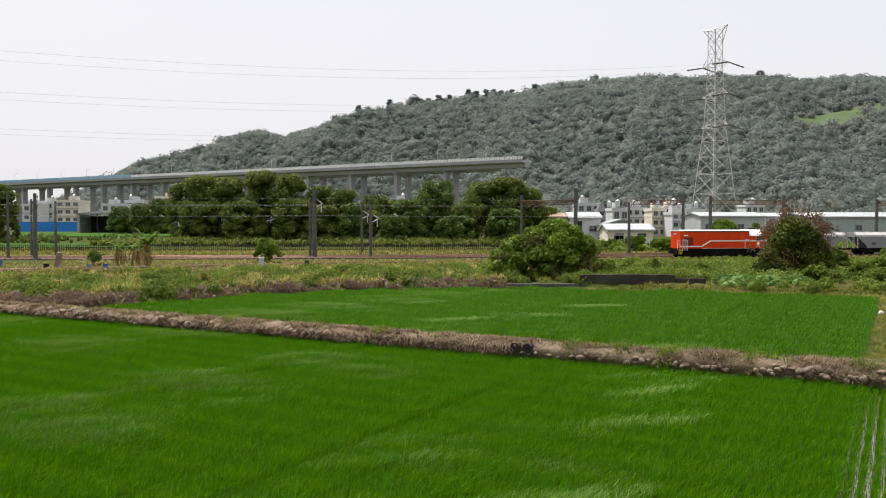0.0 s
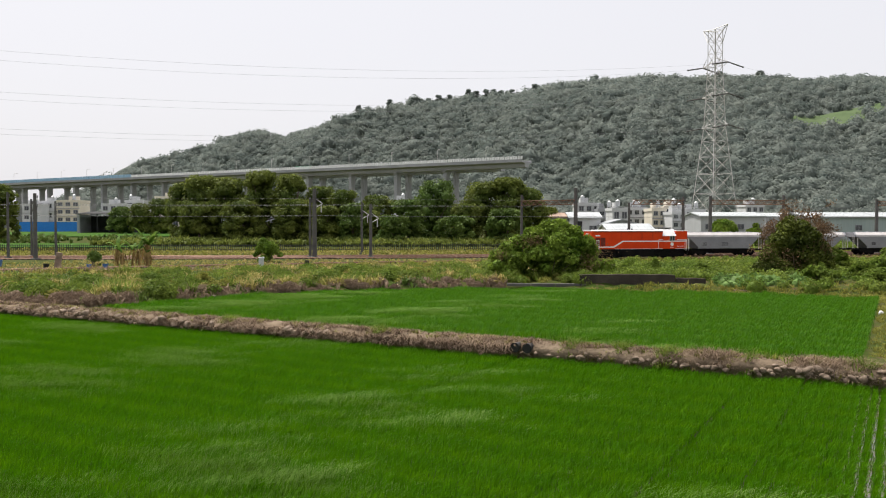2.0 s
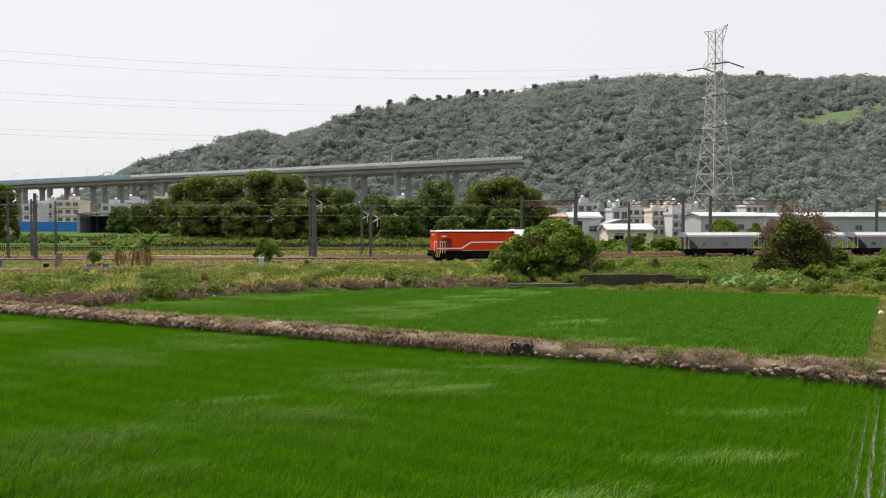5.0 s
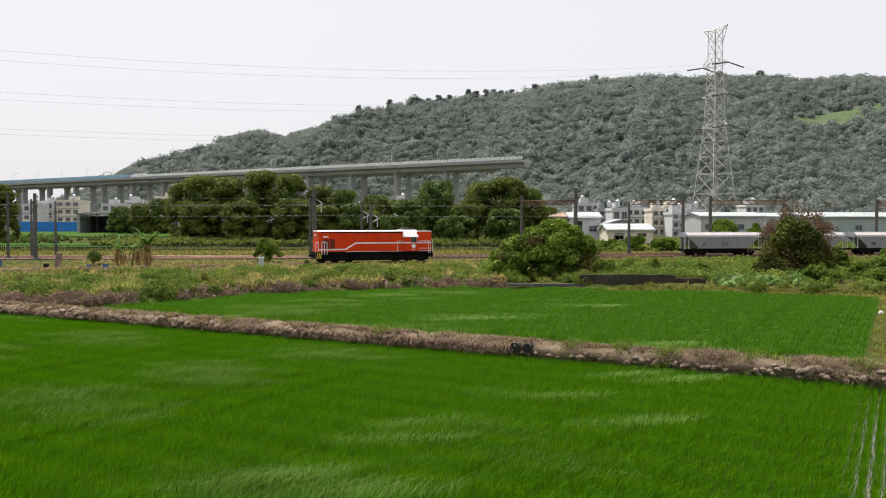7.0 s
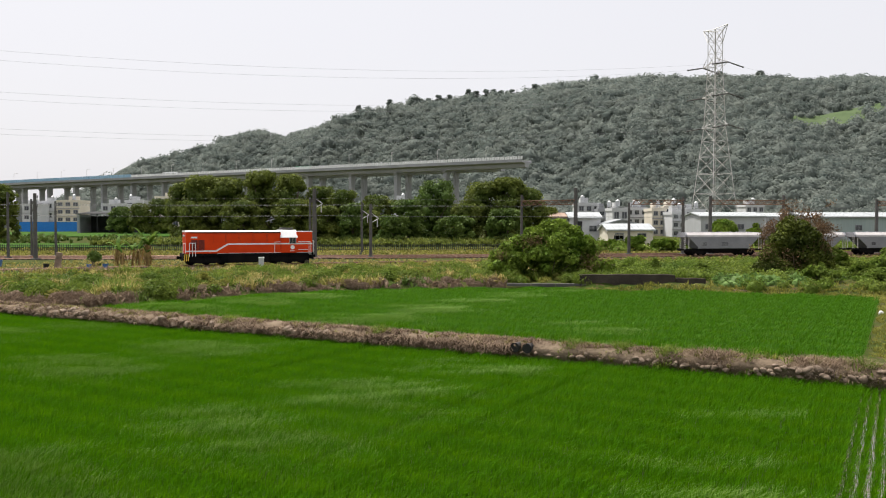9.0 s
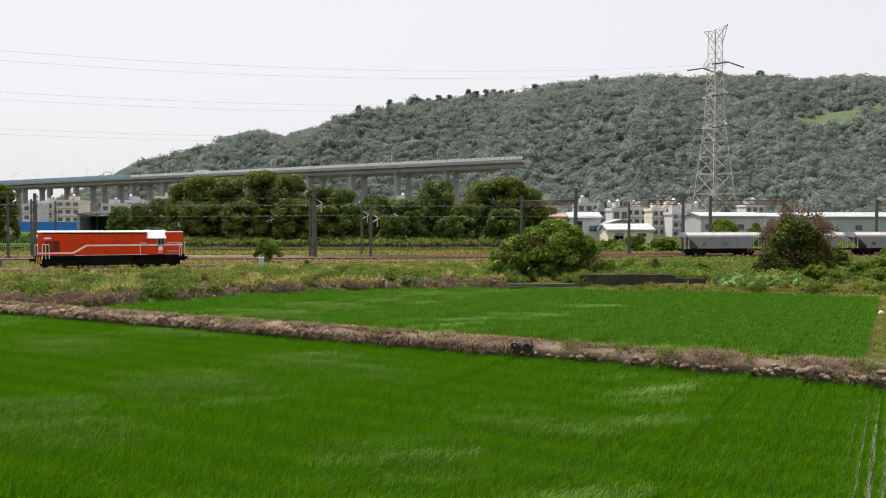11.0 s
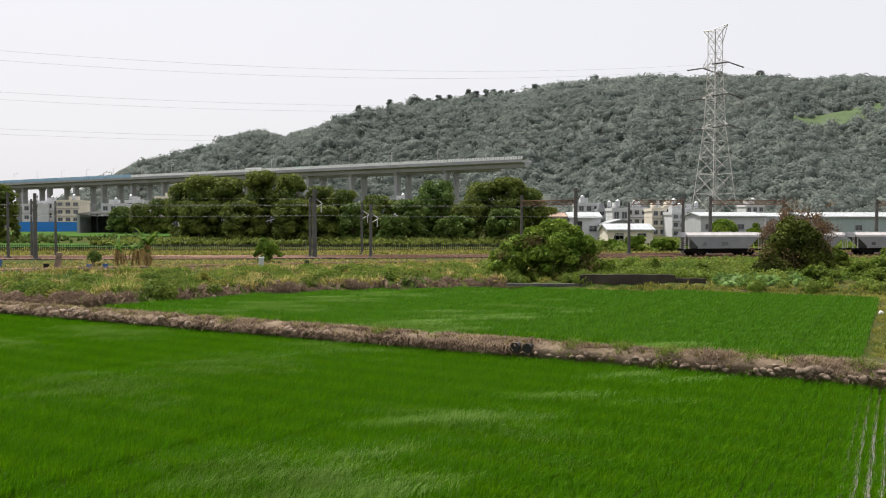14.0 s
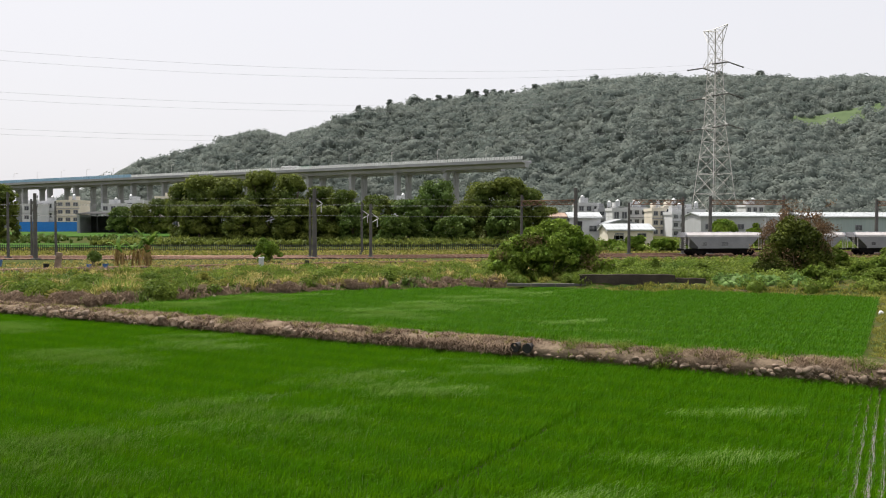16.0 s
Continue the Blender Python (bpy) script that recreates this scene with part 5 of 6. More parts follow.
# ---- banana plants ----
def banana(x, y, s, seed, dry):
    r = np.random.default_rng(seed)
    t = thing("banana_plant", "banana plant with yellowed hanging leaves", "banana plant", pose(x, y, float(ground_z(x, y))), "banana plants")
    b = bmesh.new()
    bar(b, (0, 0, 0), (r.normal(0, 0.1), 0, 1.5 * s), 0.14, 8, 0.08)
    part("stem", b, M["banana_dry"], t)
    for k in range(17):
        old = k < dry + 4
        a = r.uniform(0, 2 * np.pi)
        up = r.uniform(0.2, 0.8) if old else r.uniform(0.9, 1.7)
        l = r.uniform(1.1, 1.8) * s
        vs, pts = [], []
        for j in range(8):
            f = j / 7
            rad = l * ((0.2 + 0.35 * (k * 0.37 % 1) if old else 0.6) * f)
            z = 1.45 * s + l * (up * f * 0.9 - (1.5 if old else 0.75) * f * f)
            w = 0.17 * s * math.sin(math.pi * min(1, f * 0.9 + 0.12)) * (0.25 + 0.3 * (k * 0.61 % 1) if old else 1)
            c, n2 = Vector((math.cos(a) * rad, math.sin(a) * rad, max(z, 0.1))), Vector((-math.sin(a), math.cos(a), 0)) * w
            vs += [c - n2 - Vector((0, 0, w * 0.5)), c, c + n2 - Vector((0, 0, w * 0.5))]
        fs = []
        for j in range(7):
            i = j * 3
            fs += [(i, i + 1, i + 4, i + 3), (i + 1, i + 2, i + 5, i + 4)]
        put("dry_leaf" if old else "leaf", fast_mesh("leaf", [v[:] for v in vs], fs, M["banana_dry"] if old else M["banana"]), t)


for i, (x, y, s, dry) in enumerate(((-34.6, 87.6, 1.3, 8), (-33.2, 88.0, 1.2, 9), (-32.2, 87.2, 1.25, 7), (-31.4, 87.8, 1.55, 6), (-33.8, 86.8, 1.0, 10), (-31.2, 86.9, 1.0, 10))):
    banana(x, y, s, 200 + i, dry)
bush("small_tree", "small leafy sapling on the verge", -36.6, 86.5, 1.5, 2.1, 1.3, M["tree"], 212, 500, 0.18, 6)


# ---- lineside things ----
def cabinet(x, y):
    z = float(ground_z(x, y))
    c = thing("signal_cabinet", "small grey metal lineside cabinet on concrete base", "cabinet", pose(x, y, z + 0.1, 0, 0, 8))
    part("base", bx(-0.9, 0.9, -0.5, 0.5, -0.2, 0.12, bevel=0.04), M["oldcon"], c)
    part("housing", bx(-0.24, 0.24, -0.22, 0.22, 0.12, 1.25, bevel=0.03), M["cabinet"], c)
    part("lid", bx(-0.28, 0.28, -0.26, 0.26, 1.25, 1.36, bevel=0.03), M["white"], c, "white lid")
    part("door", bx(-0.19, 0.19, -0.235, -0.22, 0.2, 1.18), M["cabinet"], c)


cabinet(-17.3, 78.5)
mk = thing("concrete_marker", "small weathered concrete marker post", "marker", pose(-14.2, 86.0, float(ground_z(-14.2, 86.0))))
part("post", bx(-0.22, 0.22, -0.15, 0.15, -0.1, 0.75, bevel=0.04), M["oldcon"], mk)
wm = thing("white_marker", "short white marker stone in the grass", "marker", pose(-34.2, 67.5, float(ground_z(-34.2, 67.5))))
part("post", bx(-0.12, 0.12, -0.1, 0.1, -0.1, 0.5, bevel=0.04), M["white"], wm)
ls = thing("concrete_slab", "leaning weathered concrete slab on the verge", "slab", pose(-38.9, 83.0, float(ground_z(-38.9, 83.0)) - 0.1, 0, 9, 10))
part("slab", bx(-0.3, 0.3, -0.12, 0.12, 0, 1.75, bevel=0.05), M["stone"], ls)
for x, y, s, k in ((-34.2, 83.5, 0.3, "bluepot"), (-36.0, 83.8, 0.25, "bluepot"), (-46.5, 86, 0.5, "bluepot"), (-40.2, 83.5, 0.3, "rubber")):
    pt = thing("plastic_tub", "discarded plastic tub on the verge", "tub", pose(x, y, float(ground_z(x, y))), "plastic tubs")
    b = bmesh.new()
    bmesh.ops.create_cone(b, cap_ends=True, segments=14, radius1=s * 0.75, radius2=s, depth=s * 1.5, matrix=pose(0, 0, s * 0.75))
    bmesh.ops.delete(b, geom=[f for f in b.faces if f.normal.z > 0.9], context="FACES")
    part("tub", b, M[k], pt)
    rim = bmesh.new()
    bmesh.ops.create_cone(rim, cap_ends=False, segments=14, radius1=s * 1.05, radius2=s * 1.05, depth=0.05, matrix=pose(0, 0, s * 1.48))
    part("rim", rim, M[k], pt)

# old concrete wall and kerb by the second rice field
tufts("weeds", "grass hanging over the old concrete wall", scatter(900, 10.5, 20.3, 64.2, 65.4, lambda x, y: patchy(x, y, 0.9, 2) > -0.3, 90), 0.85, 0.06, 12, M["creeper"], 0.6, 90)
wl_ = thing("concrete_wall", "low dark mossy concrete wall at field edge", "wall", pose(15.3, 63.8, 0.4, 0, 0, -5))
for i in range(2):
    x0, x1 = (-4.7, 2.6) if i == 0 else (2.7, 4.9)
    b = bx(x0, x1, -0.22, 0.22, -0.3, 1.2 if i == 0 else 0.95, bevel=0.05)
    bmesh.ops.subdivide_edges(b, edges=[e for e in b.edges if abs((e.verts[0].co - e.verts[1].co).x) > 1.5], cuts=14)
    for v in b.verts:
        if v.co.z > 0.5:
            v.co.z += 0.07 * noise.noise((v.co.x * 0.9, 2, i)) - 0.05 * abs(v.co.x) / 5
    part("wall_section", b, M["oldcon"], wl_)
kb = thing("concrete_kerb", "narrow pale concrete kerb at the field edge", "kerb", pose(9.5, 64.2, 0.4, 0, 0, -4), kind="structure")
for i in range(6):
    part("kerb_block", bx(-4.5 + i * 1.9, -2.65 + i * 1.9, -0.15, 0.15, 0.2, 0.45, bevel=0.03), M["mast"], kb)
sb = thing("concrete_slab", "flat pale concrete slab lying at field edge", "slab", pose(22.2, 60.6, 0.55, 2, 0, -8))
part("slab", bx(-0.8, 0.8, -0.4, 0.4, -0.2, 0.1, bevel=0.03), M["stone"], sb)


# ---- lineside fence ----
def fence_run(x0, x1):
    d0 = [(x, main_y(x) + 33.5) for x in (x0, x1)]
    dx, dy = d0[1][0] - d0[0][0], d0[1][1] - d0[0][1]
    ln = math.hypot(dx, dy)
    z = float(ground_z(x0, d0[0][1]))
    f = thing("lineside_fence", "dark metal picket fence along the railway", "fence", pose(x0, d0[0][1], z, 0, 0, math.degrees(math.atan2(dy, dx))), "lineside fences")
    for zz in (0.25, 0.95):
        part("fence_rail", bx(0, ln, -0.03, 0.03, zz, zz + 0.07), M["fence"], f)
    me = None
    for k in range(int(ln / 0.36)):
        if me is None:
            ob = part("picket", bx(-0.05, 0.05, -0.04, 0.04, 0, 1.2), M["fence"], f)
            me = ob.data
        else:
            put("picket", me, f, pose(k * 0.36, 0, 0))


for x in np.arange(-88, 20, 12.0):
    fence_run(x, x + 12.0)
for x in np.arange(32, 56, 12.0):
    fence_run(x, x + 12.0)


# ---- fields beyond the railway ----
def far_strip(label, x0, x1, y0, y1, material, lift=0.25):
    xs, ys = np.linspace(x0, x1, 12), np.linspace(y0, y1, 8)
    X, Y = np.meshgrid(xs, ys)
    q = (np.arange(7)[:, None] * 12 + np.arange(11)[None]).ravel()
    me = fast_mesh("far_field", np.stack([X, Y, ground_z(X, Y) + lift], -1).reshape(-1, 3), np.stack([q, q + 1, q + 13, q + 12], 1), material, True)
    tagged(put("far_field", me), label, "field", kind="structure")


FARGREEN = mat("far_rice", (0.036, 0.085, 0.014), (0.052, 0.105, 0.02), 0.08, 0.9, bump=0.6, fine=4, spec=0.02)
far_strip("bright green rice field beyond the railway", -175, -62, 224, 288, FARGREEN)
far_strip("green rice field behind the lineside fence", -120, -58, 152, 172, FARGREEN)
tufts("weeds", "bushy garden plots beyond the railway", scatter(900, -118, -56, 172, 224, lambda x, y: patchy(x, y, 0.12, 5) > 0.0, 27), 1.2, 0.3, 14, M["tree"], 0.9, 27, "plants")
tufts("weeds", "dark green scrub beneath the grove", scatter(1500, -70, 28, 160, 186, lambda x, y: patchy(x, y, 0.1, 6) > -0.5, 28), 1.4, 0.45, 12, M["grove"], 0.9, 28, "plants")


# ---- buildings ----
def window(parent, x, y, z, w, h):
    f = bmesh.new()
    for a in ((x - w / 2 - 0.08, x - w / 2, z, z + h), (x + w / 2, x + w / 2 + 0.08, z, z + h), (x - w / 2 - 0.08, x + w / 2 + 0.08, z + h, z + h + 0.08), (x - w / 2 - 0.15, x + w / 2 + 0.15, z - 0.12, z), (x - 0.04, x + 0.04, z, z + h)):
        box(f, a[0], a[1], y - 0.16, y + 0.05, a[2], a[3])
    fr = part("window", f, M["greywall"], parent)
    part("pane", bx(x - w / 2, x + w / 2, y - 0.04, y + 0.04, z, z + h), M["glass"], fr)


def house(material, x0, x1, y, top, floors, cols, label, depth=10, tanks=1, seed=0):
    z0 = float(ground_z((x0 + x1) / 2, y)) - 0.3
    r = random.Random(seed)
    b = thing("house", label, "house", pose((x0 + x1) / 2, y, z0), "town houses")
    w, h = (x1 - x0) / 2, top - z0
    part("wall", bx(-w, w, 0, depth, 0, h - 0.5), M[material], b)
    rf = bmesh.new()
    for a in ((-w - 0.2, w + 0.2, -0.2, 0.05), (-w - 0.2, w + 0.2, depth - 0.05, depth + 0.2), (-w - 0.2, -w + 0.05, 0.05, depth - 0.05), (w - 0.05, w + 0.2, 0.05, depth - 0.05)):
        box(rf, a[0], a[1], a[2], a[3], h - 0.55, h + 0.35)
    part("parapet", rf, M[material], b)
    part("roof", bx(-w + 0.05, w - 0.05, 0.05, depth - 0.05, h - 0.5, h - 0.35), M["concrete"], b)
    fh = h / floors
    for i in range(floors):
        for j in range(cols):
            window(b, -w + (j + 0.5) * 2 * w / cols, -0.02, i * fh + fh * 0.35, min(1.9, 1.1 * w / cols), fh * 0.42)
        if i:
            part("floor_ledge", bx(-w - 0.05, w + 0.05, -0.35, -0.02, i * fh - 0.12, i * fh + 0.1), M["concrete"], b)
    if tanks:
        sh = w * r.uniform(-0.5, 0.2)
        part("stair_housing", bx(sh - w * 0.3, sh + w * 0.35, 3, 7, h - 0.4, h + 2.0), M[material], b)
        for k in range(tanks):
            x = r.uniform(-0.7, 0.7) * w
            t = bmesh.new()
            bmesh.ops.create_cone(t, cap_ends=True, segments=14, radius1=0.65, radius2=0.65, depth=1.7, matrix=pose(x, 2, h + 1.6))
            bmesh.ops.create_cone(t, cap_ends=True, segments=14, radius1=0.65, radius2=0.1, depth=0.4, matrix=pose(x, 2, h + 2.65))
            for dx in (-0.6, 0.6):
                box(t, x + dx - 0.05, x + dx + 0.05, 1.4, 2.6, h - 0.4, h + 0.8)
            part("water_tank", t, M["tank"], b, "shiny steel roof water tank")
    return b


HOUSES = (
    ("cream", -159.2, -149.7, 340, 16.0, 4, 3),
    ("plaster", -198.7, -190.7, 390, 15.9, 3, 2),
    ("plaster", -196.7, -188.5, 400, 17.6, 3, 2),
    ("plaster", -136.5, -127.0, 330, 14.3, 3, 3),
    ("plaster", -132.8, -125.2, 345, 16.1, 3, 2),
    ("cream", -123.8, -113.3, 355, 18.1, 2, 3),
    ("plaster", -19.7, -12.7, 300, 14.7, 2, 2),
    ("plaster", 42.7, 49.9, 262, 12.6, 3, 3),
    ("greywall", 47.9, 52.6, 255, 10.6, 3, 2),
    ("plaster", 49.3, 53.9, 240, 10.5, 2, 2),
    ("plaster", 58.8, 65.7, 265, 11.2, 3, 3),
    ("cream", 63.4, 67.5, 250, 10.6, 3, 2),
    ("cream", 70.3, 75.9, 262, 11.6, 3, 2),
    ("plaster", 66.7, 70.7, 240, 9.4, 3, 2),
    ("plaster", 74.8, 81.0, 255, 10.4, 3, 3),
    ("greywall", 64.8, 69.3, 275, 11.0, 3, 2),
    ("plaster", 110.1, 116.7, 300, 13.1, 3, 3),
)
NAMES = dict(plaster="white plastered town house with flat roof", cream="cream plastered town house with flat roof", greywall="grey rendered town house with flat roof")
for i, (k, x0, x1, y, top, fl, co) in enumerate(HOUSES):
    house(k, x0, x1, y, top, fl, co, NAMES[k], tanks=1, seed=i)


def hall(x0, x1, y, eave, ridge, depth, wall, roof, label, name="warehouse", doors=(), along_x=True, wins=0, base=None):
    z0 = float(ground_z((x0 + x1) / 2, y)) - 0.3
    b = thing(name, label, name.replace("_", " "), pose((x0 + x1) / 2, y, z0))
    w = (x1 - x0) / 2
    e, r = eave - z0, ridge - z0
    part("wall", bx(-w, w, 0, depth, 0, e), M[wall], b)
    if along_x:
        rf = bmesh.new()
        prism(rf, [(-0.6, e), (depth / 2, r), (depth + 0.6, e), (depth + 0.6, e + 0.25), (depth / 2, r + 0.25), (-0.6, e + 0.25)], "x", -w - 0.4, w + 0.4)
        part("roof", rf, M[roof], b)
        gb = bmesh.new()
        prism(gb, [(0.02, e - 0.01), (depth / 2, r - 0.05), (depth - 0.02, e - 0.01)], "x", -w + 0.02, w - 0.02)
        part("gable", gb, M[wall], b)
        n = int(w * 2 / 1.2)
        if n < 60:
            for k in range(n + 1):
                x = -w + k * 2 * w / n
                c = bmesh.new()
                prism(c, [(-0.62, e + 0.25), (depth / 2, r + 0.25), (depth / 2, r + 0.31), (-0.62, e + 0.31)], "x", x - 0.06, x + 0.06)
                part("roof_seam", c, M[roof], b)
    else:
        rf = bmesh.new()
        prism(rf, [(-w - 0.4, e), (0, r), (w + 0.4, e), (w + 0.4, e + 0.25), (0, r + 0.25), (-w - 0.4, e + 0.25)], "y", -0.4, depth + 0.4)
        part("roof", rf, M[roof], b)
        gb = bmesh.new()
        prism(gb, [(-w + 0.02, e - 0.01), (0, r - 0.05), (w - 0.02, e - 0.01)], "y", 0.02, depth - 0.02)
        part("gable", gb, M[wall], b)
    for x, dw, dh in doors:
        d = part("door", bx(x - dw / 2, x + dw / 2, -0.06, 0.03, 0, dh), M["darkwall"], b, "dark doorway")
        part("door_frame", bx(x - dw / 2 - 0.12, x + dw / 2 + 0.12, -0.1, -0.01, dh, dh + 0.15), M[wall], d)
    for k in range(wins):
        window(b, -w + (k + 0.5) * 2 * w / wins, -0.02, e * 0.5, 1.6, 1.2)
    return b


hall(29.2, 36.3, 190, 7.2, 8.5, 8, "plaster", "sheet", "white house with pale sheet roof and dark windows", "house", ((-1.5, 1.6, 5.2),), wins=2)
hall(24.5, 29.0, 192, 7.4, 8.4, 8, "greywall", "redroof", "grey house with rusty brown sheet roof", "house", wins=2)
hall(33.0, 42.0, 165, 4.5, 5.7, 9, "cream", "sheet", "low cream house with white sheet roof", "house", ((-2.3, 2.0, 2.6),), wins=2)
hall(36.0, 44.2, 185, 5.6, 6.8, 9, "greywall", "greywall", "grey gabled shed behind low house", "shed", along_x=False)
hall(67.2, 83.8, 215, 7.9, 9.0, 16, "hallwall", "sheet", "white factory hall with pale sheet roof", "factory", wins=4)
hall(90, 108.2, 230, 8.0, 9.1, 18, "hallwall", "sheet", "white warehouse with pale blue roof", "warehouse", wins=1)
hall(90.5, 116, 205, 7.6, 8.8, 18, "teal", "sheet", "pale green sheet metal warehouse with white roof", "warehouse", wins=1)
# open-fronted dark shed
sd = thing("shed", "open dark shed with grey end wall", "shed", pose(-110, 268, float(ground_z(-110, 268)) - 0.2))
part("end_wall", bx(-8.9, -8.0, 0, 9, 0, 6.4), M["greywall"], sd)
part("back_wall", bx(-7.9, 9.5, 8.6, 9, 0, 6.0), M["darkwall"], sd)
part("side_wall", bx(9.1, 9.5, 0, 8.5, 0, 6.0), M["darkwall"], sd)
rfb = bmesh.new()
prism(rfb, [(-0.8, 6.4), (9.4, 7.2), (9.4, 7.45), (-0.8, 6.65)], "x", -9.1, 9.9)
part("roof", rfb, M["darkwall"], sd)
for k in range(4):
    part("post", bx(-2.5 + k * 3.9, -2.2 + k * 3.9, 0, 0.3, 0, 6.4), M["darkwall"], sd)
# blue site hoarding
bw = thing("site_hoarding", "bright blue sheet metal hoarding around a yard", "hoarding", pose(-138.0, 288, float(ground_z(-139, 288)) - 0.1))
for k in range(11):
    part("sheet_panel", bx(-10.6 + k * 1.93, -8.69 + k * 1.93, -0.05 + 0.02 * (k % 2), 0.05 + 0.02 * (k % 2), 0, 3.7), M["blue"], bw)
part("frame_rail", bx(-10.6, 10.6, 0.08, 0.2, 3.3, 3.5), M["steel"], bw)


# ---- swathes of rice that the gusts turn over ----
def swath_mesh(r, n=620):
    """A drift of blades laid over by the wind, thinning out towards its rim."""
    a, k = r.uniform(0, 2 * np.pi, n), r.uniform(0, 1, n) ** 0.75
    base = np.column_stack([np.cos(a) * k * 0.8, np.sin(a) * k * 2.1, np.zeros(n)])
    h = 0.40 * r.uniform(0.8, 1.12, n)
    b = r.uniform(0, 2 * np.pi, n)
    out = np.column_stack([np.cos(b), np.sin(b)]) * 0.3 + (0.05, -0.6)
    mid = base + np.column_stack([out * 0.35 * h[:, None], h * 0.66])
    tip = base + np.column_stack([out * 1.15 * h[:, None], h * 0.86])
    wv = np.column_stack([0.9 + 0 * b, np.sin(b) * 0.4, 0 * b]) * 0.0055
    v = np.stack([base - wv, base + wv, mid + wv, mid - wv, tip], 1).reshape(-1, 3)
    i = np.arange(n)[:, None] * 5
    return fast_mesh("rice_swath", v, np.concatenate([i + (0, 1, 2), i + (0, 2, 3), i + (3, 2, 4)]), M["rice_sheen"])


rw = np.random.default_rng(91)
SWATHS = [swath_mesh(rw) for _ in range(4)]
GUSTS = []
gust_field = thing("rice_swathes", "rice blades turned over by gusts, sheen in their pale colour", "rice field", kind="stuff")
while len(GUSTS) < 820:
    x, y = rw.uniform(-27, 18), rw.uniform(14, 60)
    if rw.random() < (x + 16) / 26:
        continue
    d = bund_d(x, y)
    if abs(x) > 0.56 * y or -0.9 < d < 3.2 or bund_u(x, y) > 14.2 and d < 0:
        continue
    if d > 0 and not (inside(FARF, x, y) and inside(FARF, x + 1.2, y + 1.2) and inside(FARF, x - 1.2, y + 1.2)):
        continue
    z = 0.0 if d < 0 else 0.38
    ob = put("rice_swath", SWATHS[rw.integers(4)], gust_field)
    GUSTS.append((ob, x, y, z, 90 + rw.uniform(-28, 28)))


# ---- bus on the viaduct ----
def make_bus():
    b = thing("bus", "white coach driving along the viaduct", "bus")
    part("body", bx(-5.8, 5.8, -1.25, 1.25, 0.5, 3.4, bevel=0.15), M["white"], b)
    for y in (-1.27, 1.25):
        part("window_band", bx(-5.2, 5.4, y, y + 0.02, 1.8, 2.8), M["glass"], b)
    for x in (-3.6, 3.8):
        for y in (-1.1, 1.1):
            w = bmesh.new()
            bmesh.ops.create_cone(w, cap_ends=True, segments=16, radius1=0.5, radius2=0.5, depth=0.3, matrix=pose(x, y, 0.5, 90))
            part("wheel", w, M["rubber"], b)
    return b


BUS = make_bus()


def make_car(k):
    c = thing("car", "small car driving along the viaduct", "car", group="viaduct cars")
    body = bmesh.new()
    prism(body, [(-2.1, 0.35), (-2.1, 0.85), (-1.2, 0.95), (-0.7, 1.45), (0.9, 1.45), (1.5, 0.95), (2.1, 0.85), (2.1, 0.35)], "y", -0.85, 0.85)
    part("body", body, M[k], c)
    part("window_band", bx(-0.6, 0.85, -0.87, 0.87, 1.0, 1.35), M["glass"], c)
    for x in (-1.3, 1.3):
        for y in (-0.75, 0.75):
            w = bmesh.new()
            bmesh.ops.create_cone(w, cap_ends=True, segments=14, radius1=0.33, radius2=0.33, depth=0.22, matrix=pose(x, y, 0.33, 90))
            part("wheel", w, M["rubber"], c)
    return c


def on_deck(s, off, z=38.2):
    x, y, _ = via_at(s, off, z)
    return pose(x, y, z, 0, 0, math.degrees(math.atan2(-VD.y, -VD.x)))


CARS = [(make_car("darkwall"), 480, 19.0, -2.5), (make_car("darkwall"), 486, 19.0, -2.5), (make_car("greywall"), 400, 22.0, 18.5), (make_car("white"), 560, 21.0, 16.0)]


# ---- two swallows ----
def swallow():
    b = thing("swallow", "small dark swallow flying up over the field", "bird", group="swallows")
    body = bmesh.new()
    bmesh.ops.create_uvsphere(body, u_segments=12, v_segments=8, radius=1, matrix=Matrix.Diagonal((0.16, 0.055, 0.055, 1)))
    bar(body, (0.14, 0, 0.015), (0.2, 0, 0.008), 0.024, 6, 0.003)
    part("body", body, M["black"], b)
    tail = bmesh.new()
    prism(tail, [(-0.13, -0.025), (-0.3, -0.08), (-0.21, 0.0), (-0.3, 0.08), (-0.13, 0.025)], "z", -0.006, 0.006)
    part("tail", tail, M["black"], b)
    ws = []
    for s in (-1, 1):
        w = bmesh.new()
        prism(w, [(0.09, 0), (0.1, s * 0.12), (0.03, s * 0.26), (-0.11, s * 0.32), (-0.05, s * 0.17), (-0.09, 0)], "z", -0.006, 0.006)
        ws.append((part("wing", w, M["black"], b), s))
    return b, ws


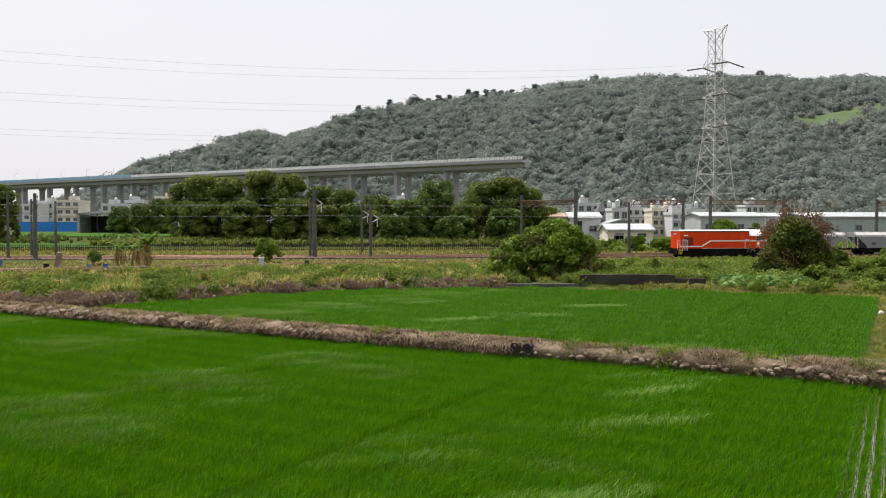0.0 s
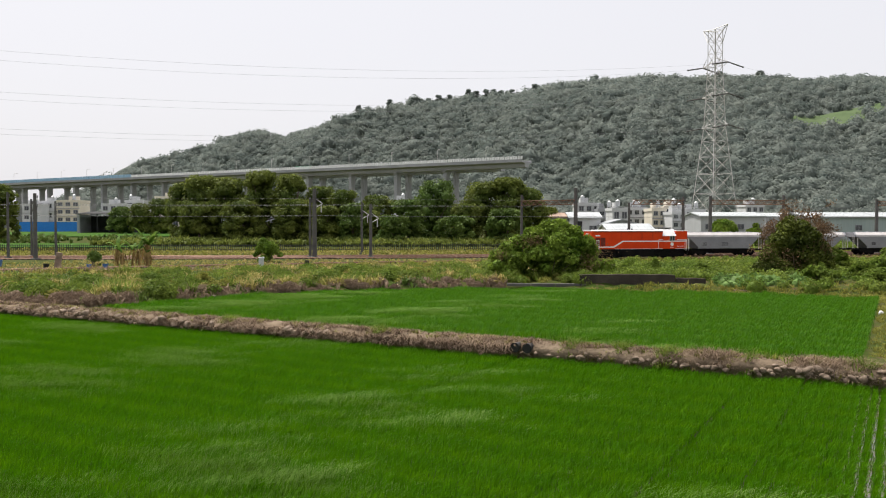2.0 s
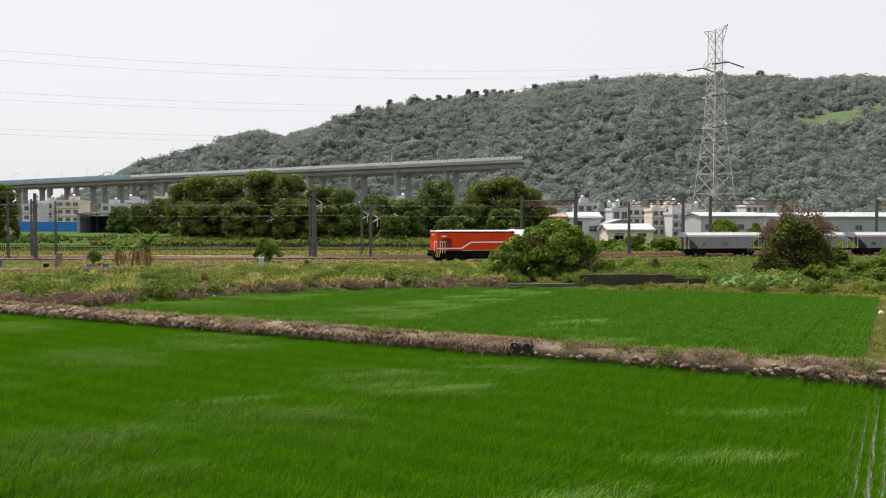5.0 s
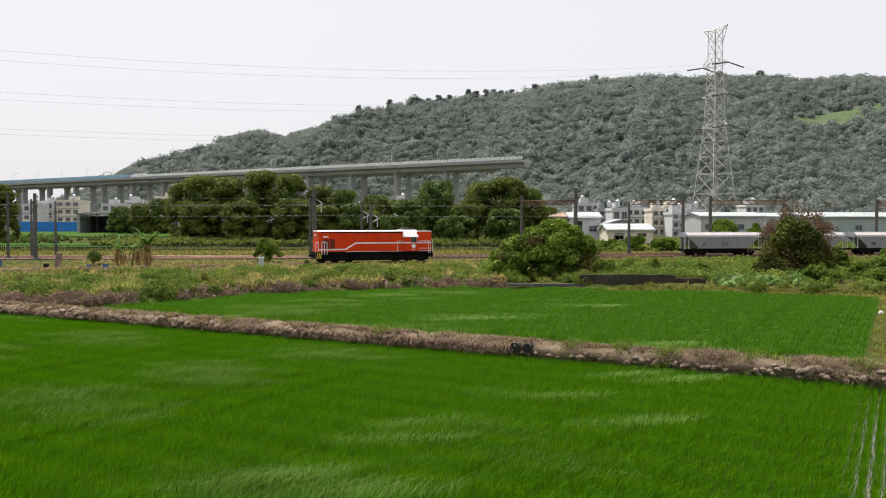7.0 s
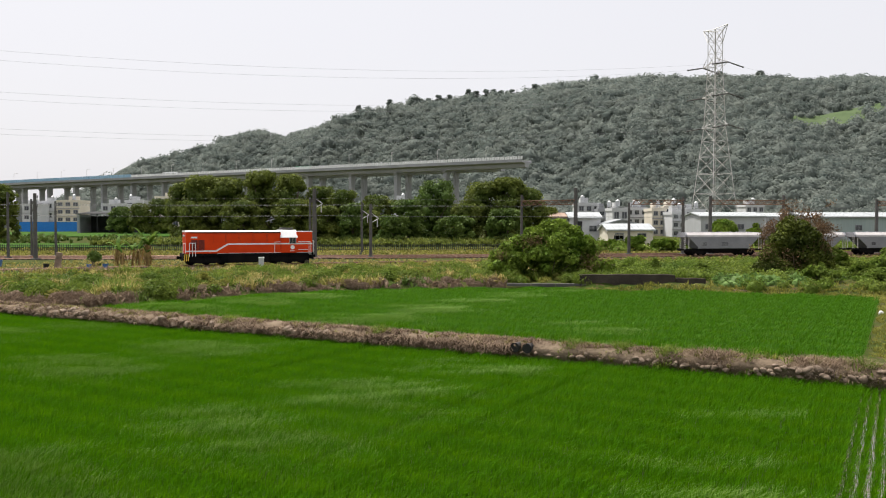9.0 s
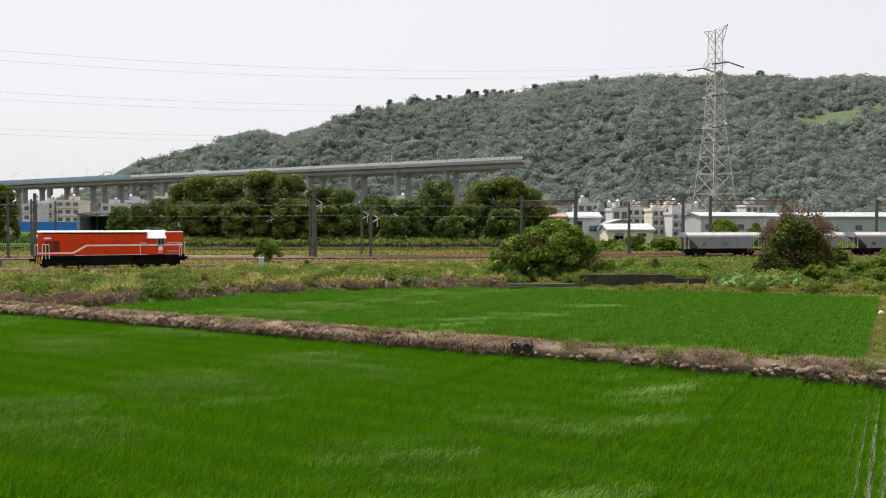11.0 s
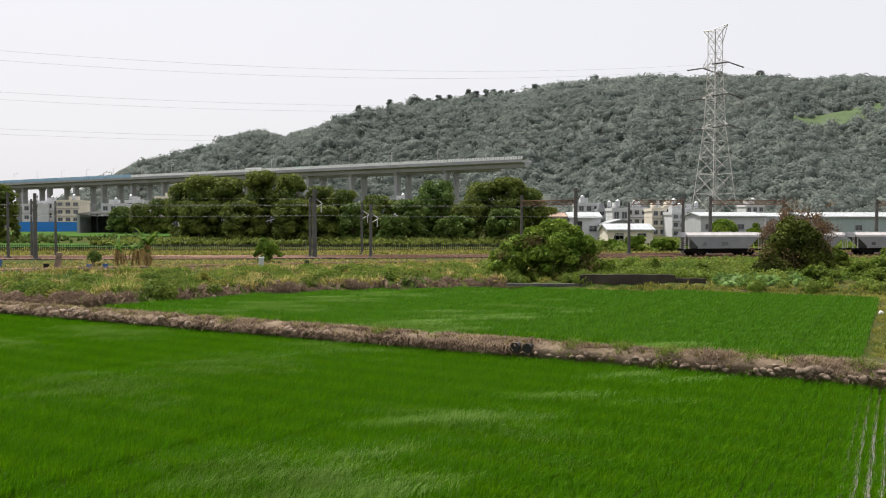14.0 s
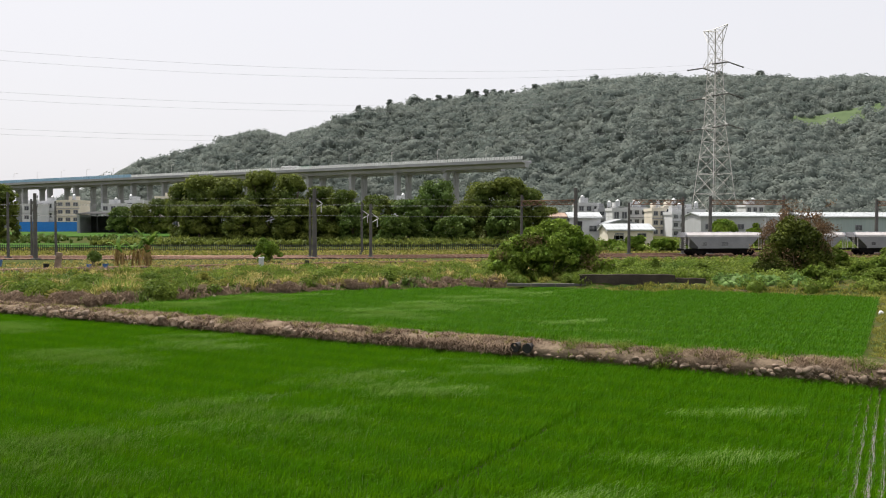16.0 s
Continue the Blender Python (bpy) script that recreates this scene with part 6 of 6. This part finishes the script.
BIRDS = [swallow(), swallow()]
FLIGHTS = (
    ((0, 9.0, 74.0, 1.3), (5.0, 9.0, 74.0, 1.4), (5.8, 10.5, 68.0, 9.0), (6.3, 10.2, 60.0, 12.4), (6.5, 9.9, 54.0, 12.4), (6.7, 9.5, 48.0, 11.9), (6.9, 9.0, 42.0, 11.9), (7.0, 8.8, 39.0, 11.9), (7.1, 8.7, 36.0, 11.9), (7.2, 8.4, 32.0, 11.7), (7.3, 8.2, 29.0, 11.7), (7.4, 7.9, 26.0, 11.6), (7.6, 7.6, 20.0, 12.0), (8.2, 4.0, -4.0, 16.0), (16.0, -20.0, -120.0, 30.0)),
    ((0, 9.4, 74.2, 1.3), (5.2, 9.4, 74.2, 1.4), (6.0, 13.0, 66.0, 8.5), (6.3, 13.1, 62.0, 10.4), (6.5, 12.6, 58.0, 11.2), (6.7, 12.2, 53.0, 11.3), (6.9, 11.6, 49.0, 11.4), (7.1, 11.3, 45.5, 11.2), (7.3, 10.7, 41.0, 11.1), (7.4, 10.5, 38.0, 11.1), (7.5, 10.2, 35.0, 11.1), (7.6, 10.1, 32.0, 11.2), (7.7, 9.9, 29.0, 11.2), (7.8, 9.8, 26.0, 11.2), (8.0, 9.6, 19.0, 11.5), (8.6, 6.0, -8.0, 15.0), (16.0, -10.0, -120.0, 30.0)),
)


# ---- what moves ----
def motions():
    walk(LOCO, [(t, loco_pose(t)) for t in np.arange(0, 16.01, 0.5)])
    step = 0.08
    for wh, x in WHEELS:
        rows = []
        for t in list(np.arange(0, 16.0, step)) + [16.0]:
            turn = math.degrees((loco_s(t) - loco_s(0)) / 0.46)
            rows.append((t, pose(x, 0, 0.46, 0, turn, 0)))
        walk(wh, rows)
    for ob, x, y, z in SWAY:
        rows = []
        ph, gust = (x * 0.55 - y * 0.35), (x * 0.16 + y * 0.1)
        for t in np.arange(0, 16.01, 0.5):
            a = 4.5 * math.sin(ph - 2.1 * t) * (0.5 + 0.5 * math.sin(gust - 0.8 * t)) + 1.2 * math.sin(ph * 2.3 + 3.1 * t)
            rows.append((t, pose(x, y, z, a * 0.4, a, BANK)))
        walk(ob, rows)
    for ob, x, y, z, turn in GUSTS:
        rows = []
        for t in np.arange(0, 16.01, 0.4):
            k = x * 0.42 - y * 0.3 - 1.7 * t
            g = max(0.0, 0.1 + math.sin(k) * 0.65 + math.sin(x * 0.9 + y * 0.8 - 1.1 * t) * 0.5)
            rows.append((t, pose(x, y, z - 0.22 + 0.225 * min(1, g * 1.2), 0, 1 + 5 * min(1, g), turn)))
        rows.append((16.0, rows[-1][1]))
        walk(ob, rows)
    walk(BUS, [(t, on_deck(262 + 15 * (9.0 - t), -1.5)) for t in np.arange(0, 16.1, 1.0)])
    for car, s0, v, off in CARS:
        walk(car, [(t, on_deck(s0 - v * t, off)) for t in np.arange(0, 16.1, 1.0)])
    for (bird, wings), rows in zip(BIRDS, FLIGHTS):
        keys = []
        for i, (t, x, y, z) in enumerate(rows):
            j = min(i + 1, len(rows) - 1)
            p, q = rows[max(j - 1, 0)], rows[j]
            dx, dy, dz = q[1] - p[1], q[2] - p[2], q[3] - p[3]
            head = math.degrees(math.atan2(dy, dx)) if math.hypot(dx, dy) > 0.1 else -85.0
            keys.append((t, pose(x, y, z, 0, -math.degrees(math.atan2(dz, math.hypot(dx, dy) + 0.01)) * 0.5, head)))
        walk(bird, keys)
        for wing, s in wings:
            beat = [(0, pose(0, 0, 0, s * 10)), (5.4, pose(0, 0, 0, s * 10))]
            beat += [(t, pose(0, 0, 0, s * (45 if k % 2 else -25))) for k, t in enumerate(np.arange(5.6, 8.6, 0.1))]
            walk(wing, beat + [(16.0, pose(0, 0, 0, s * 10))])


motions()
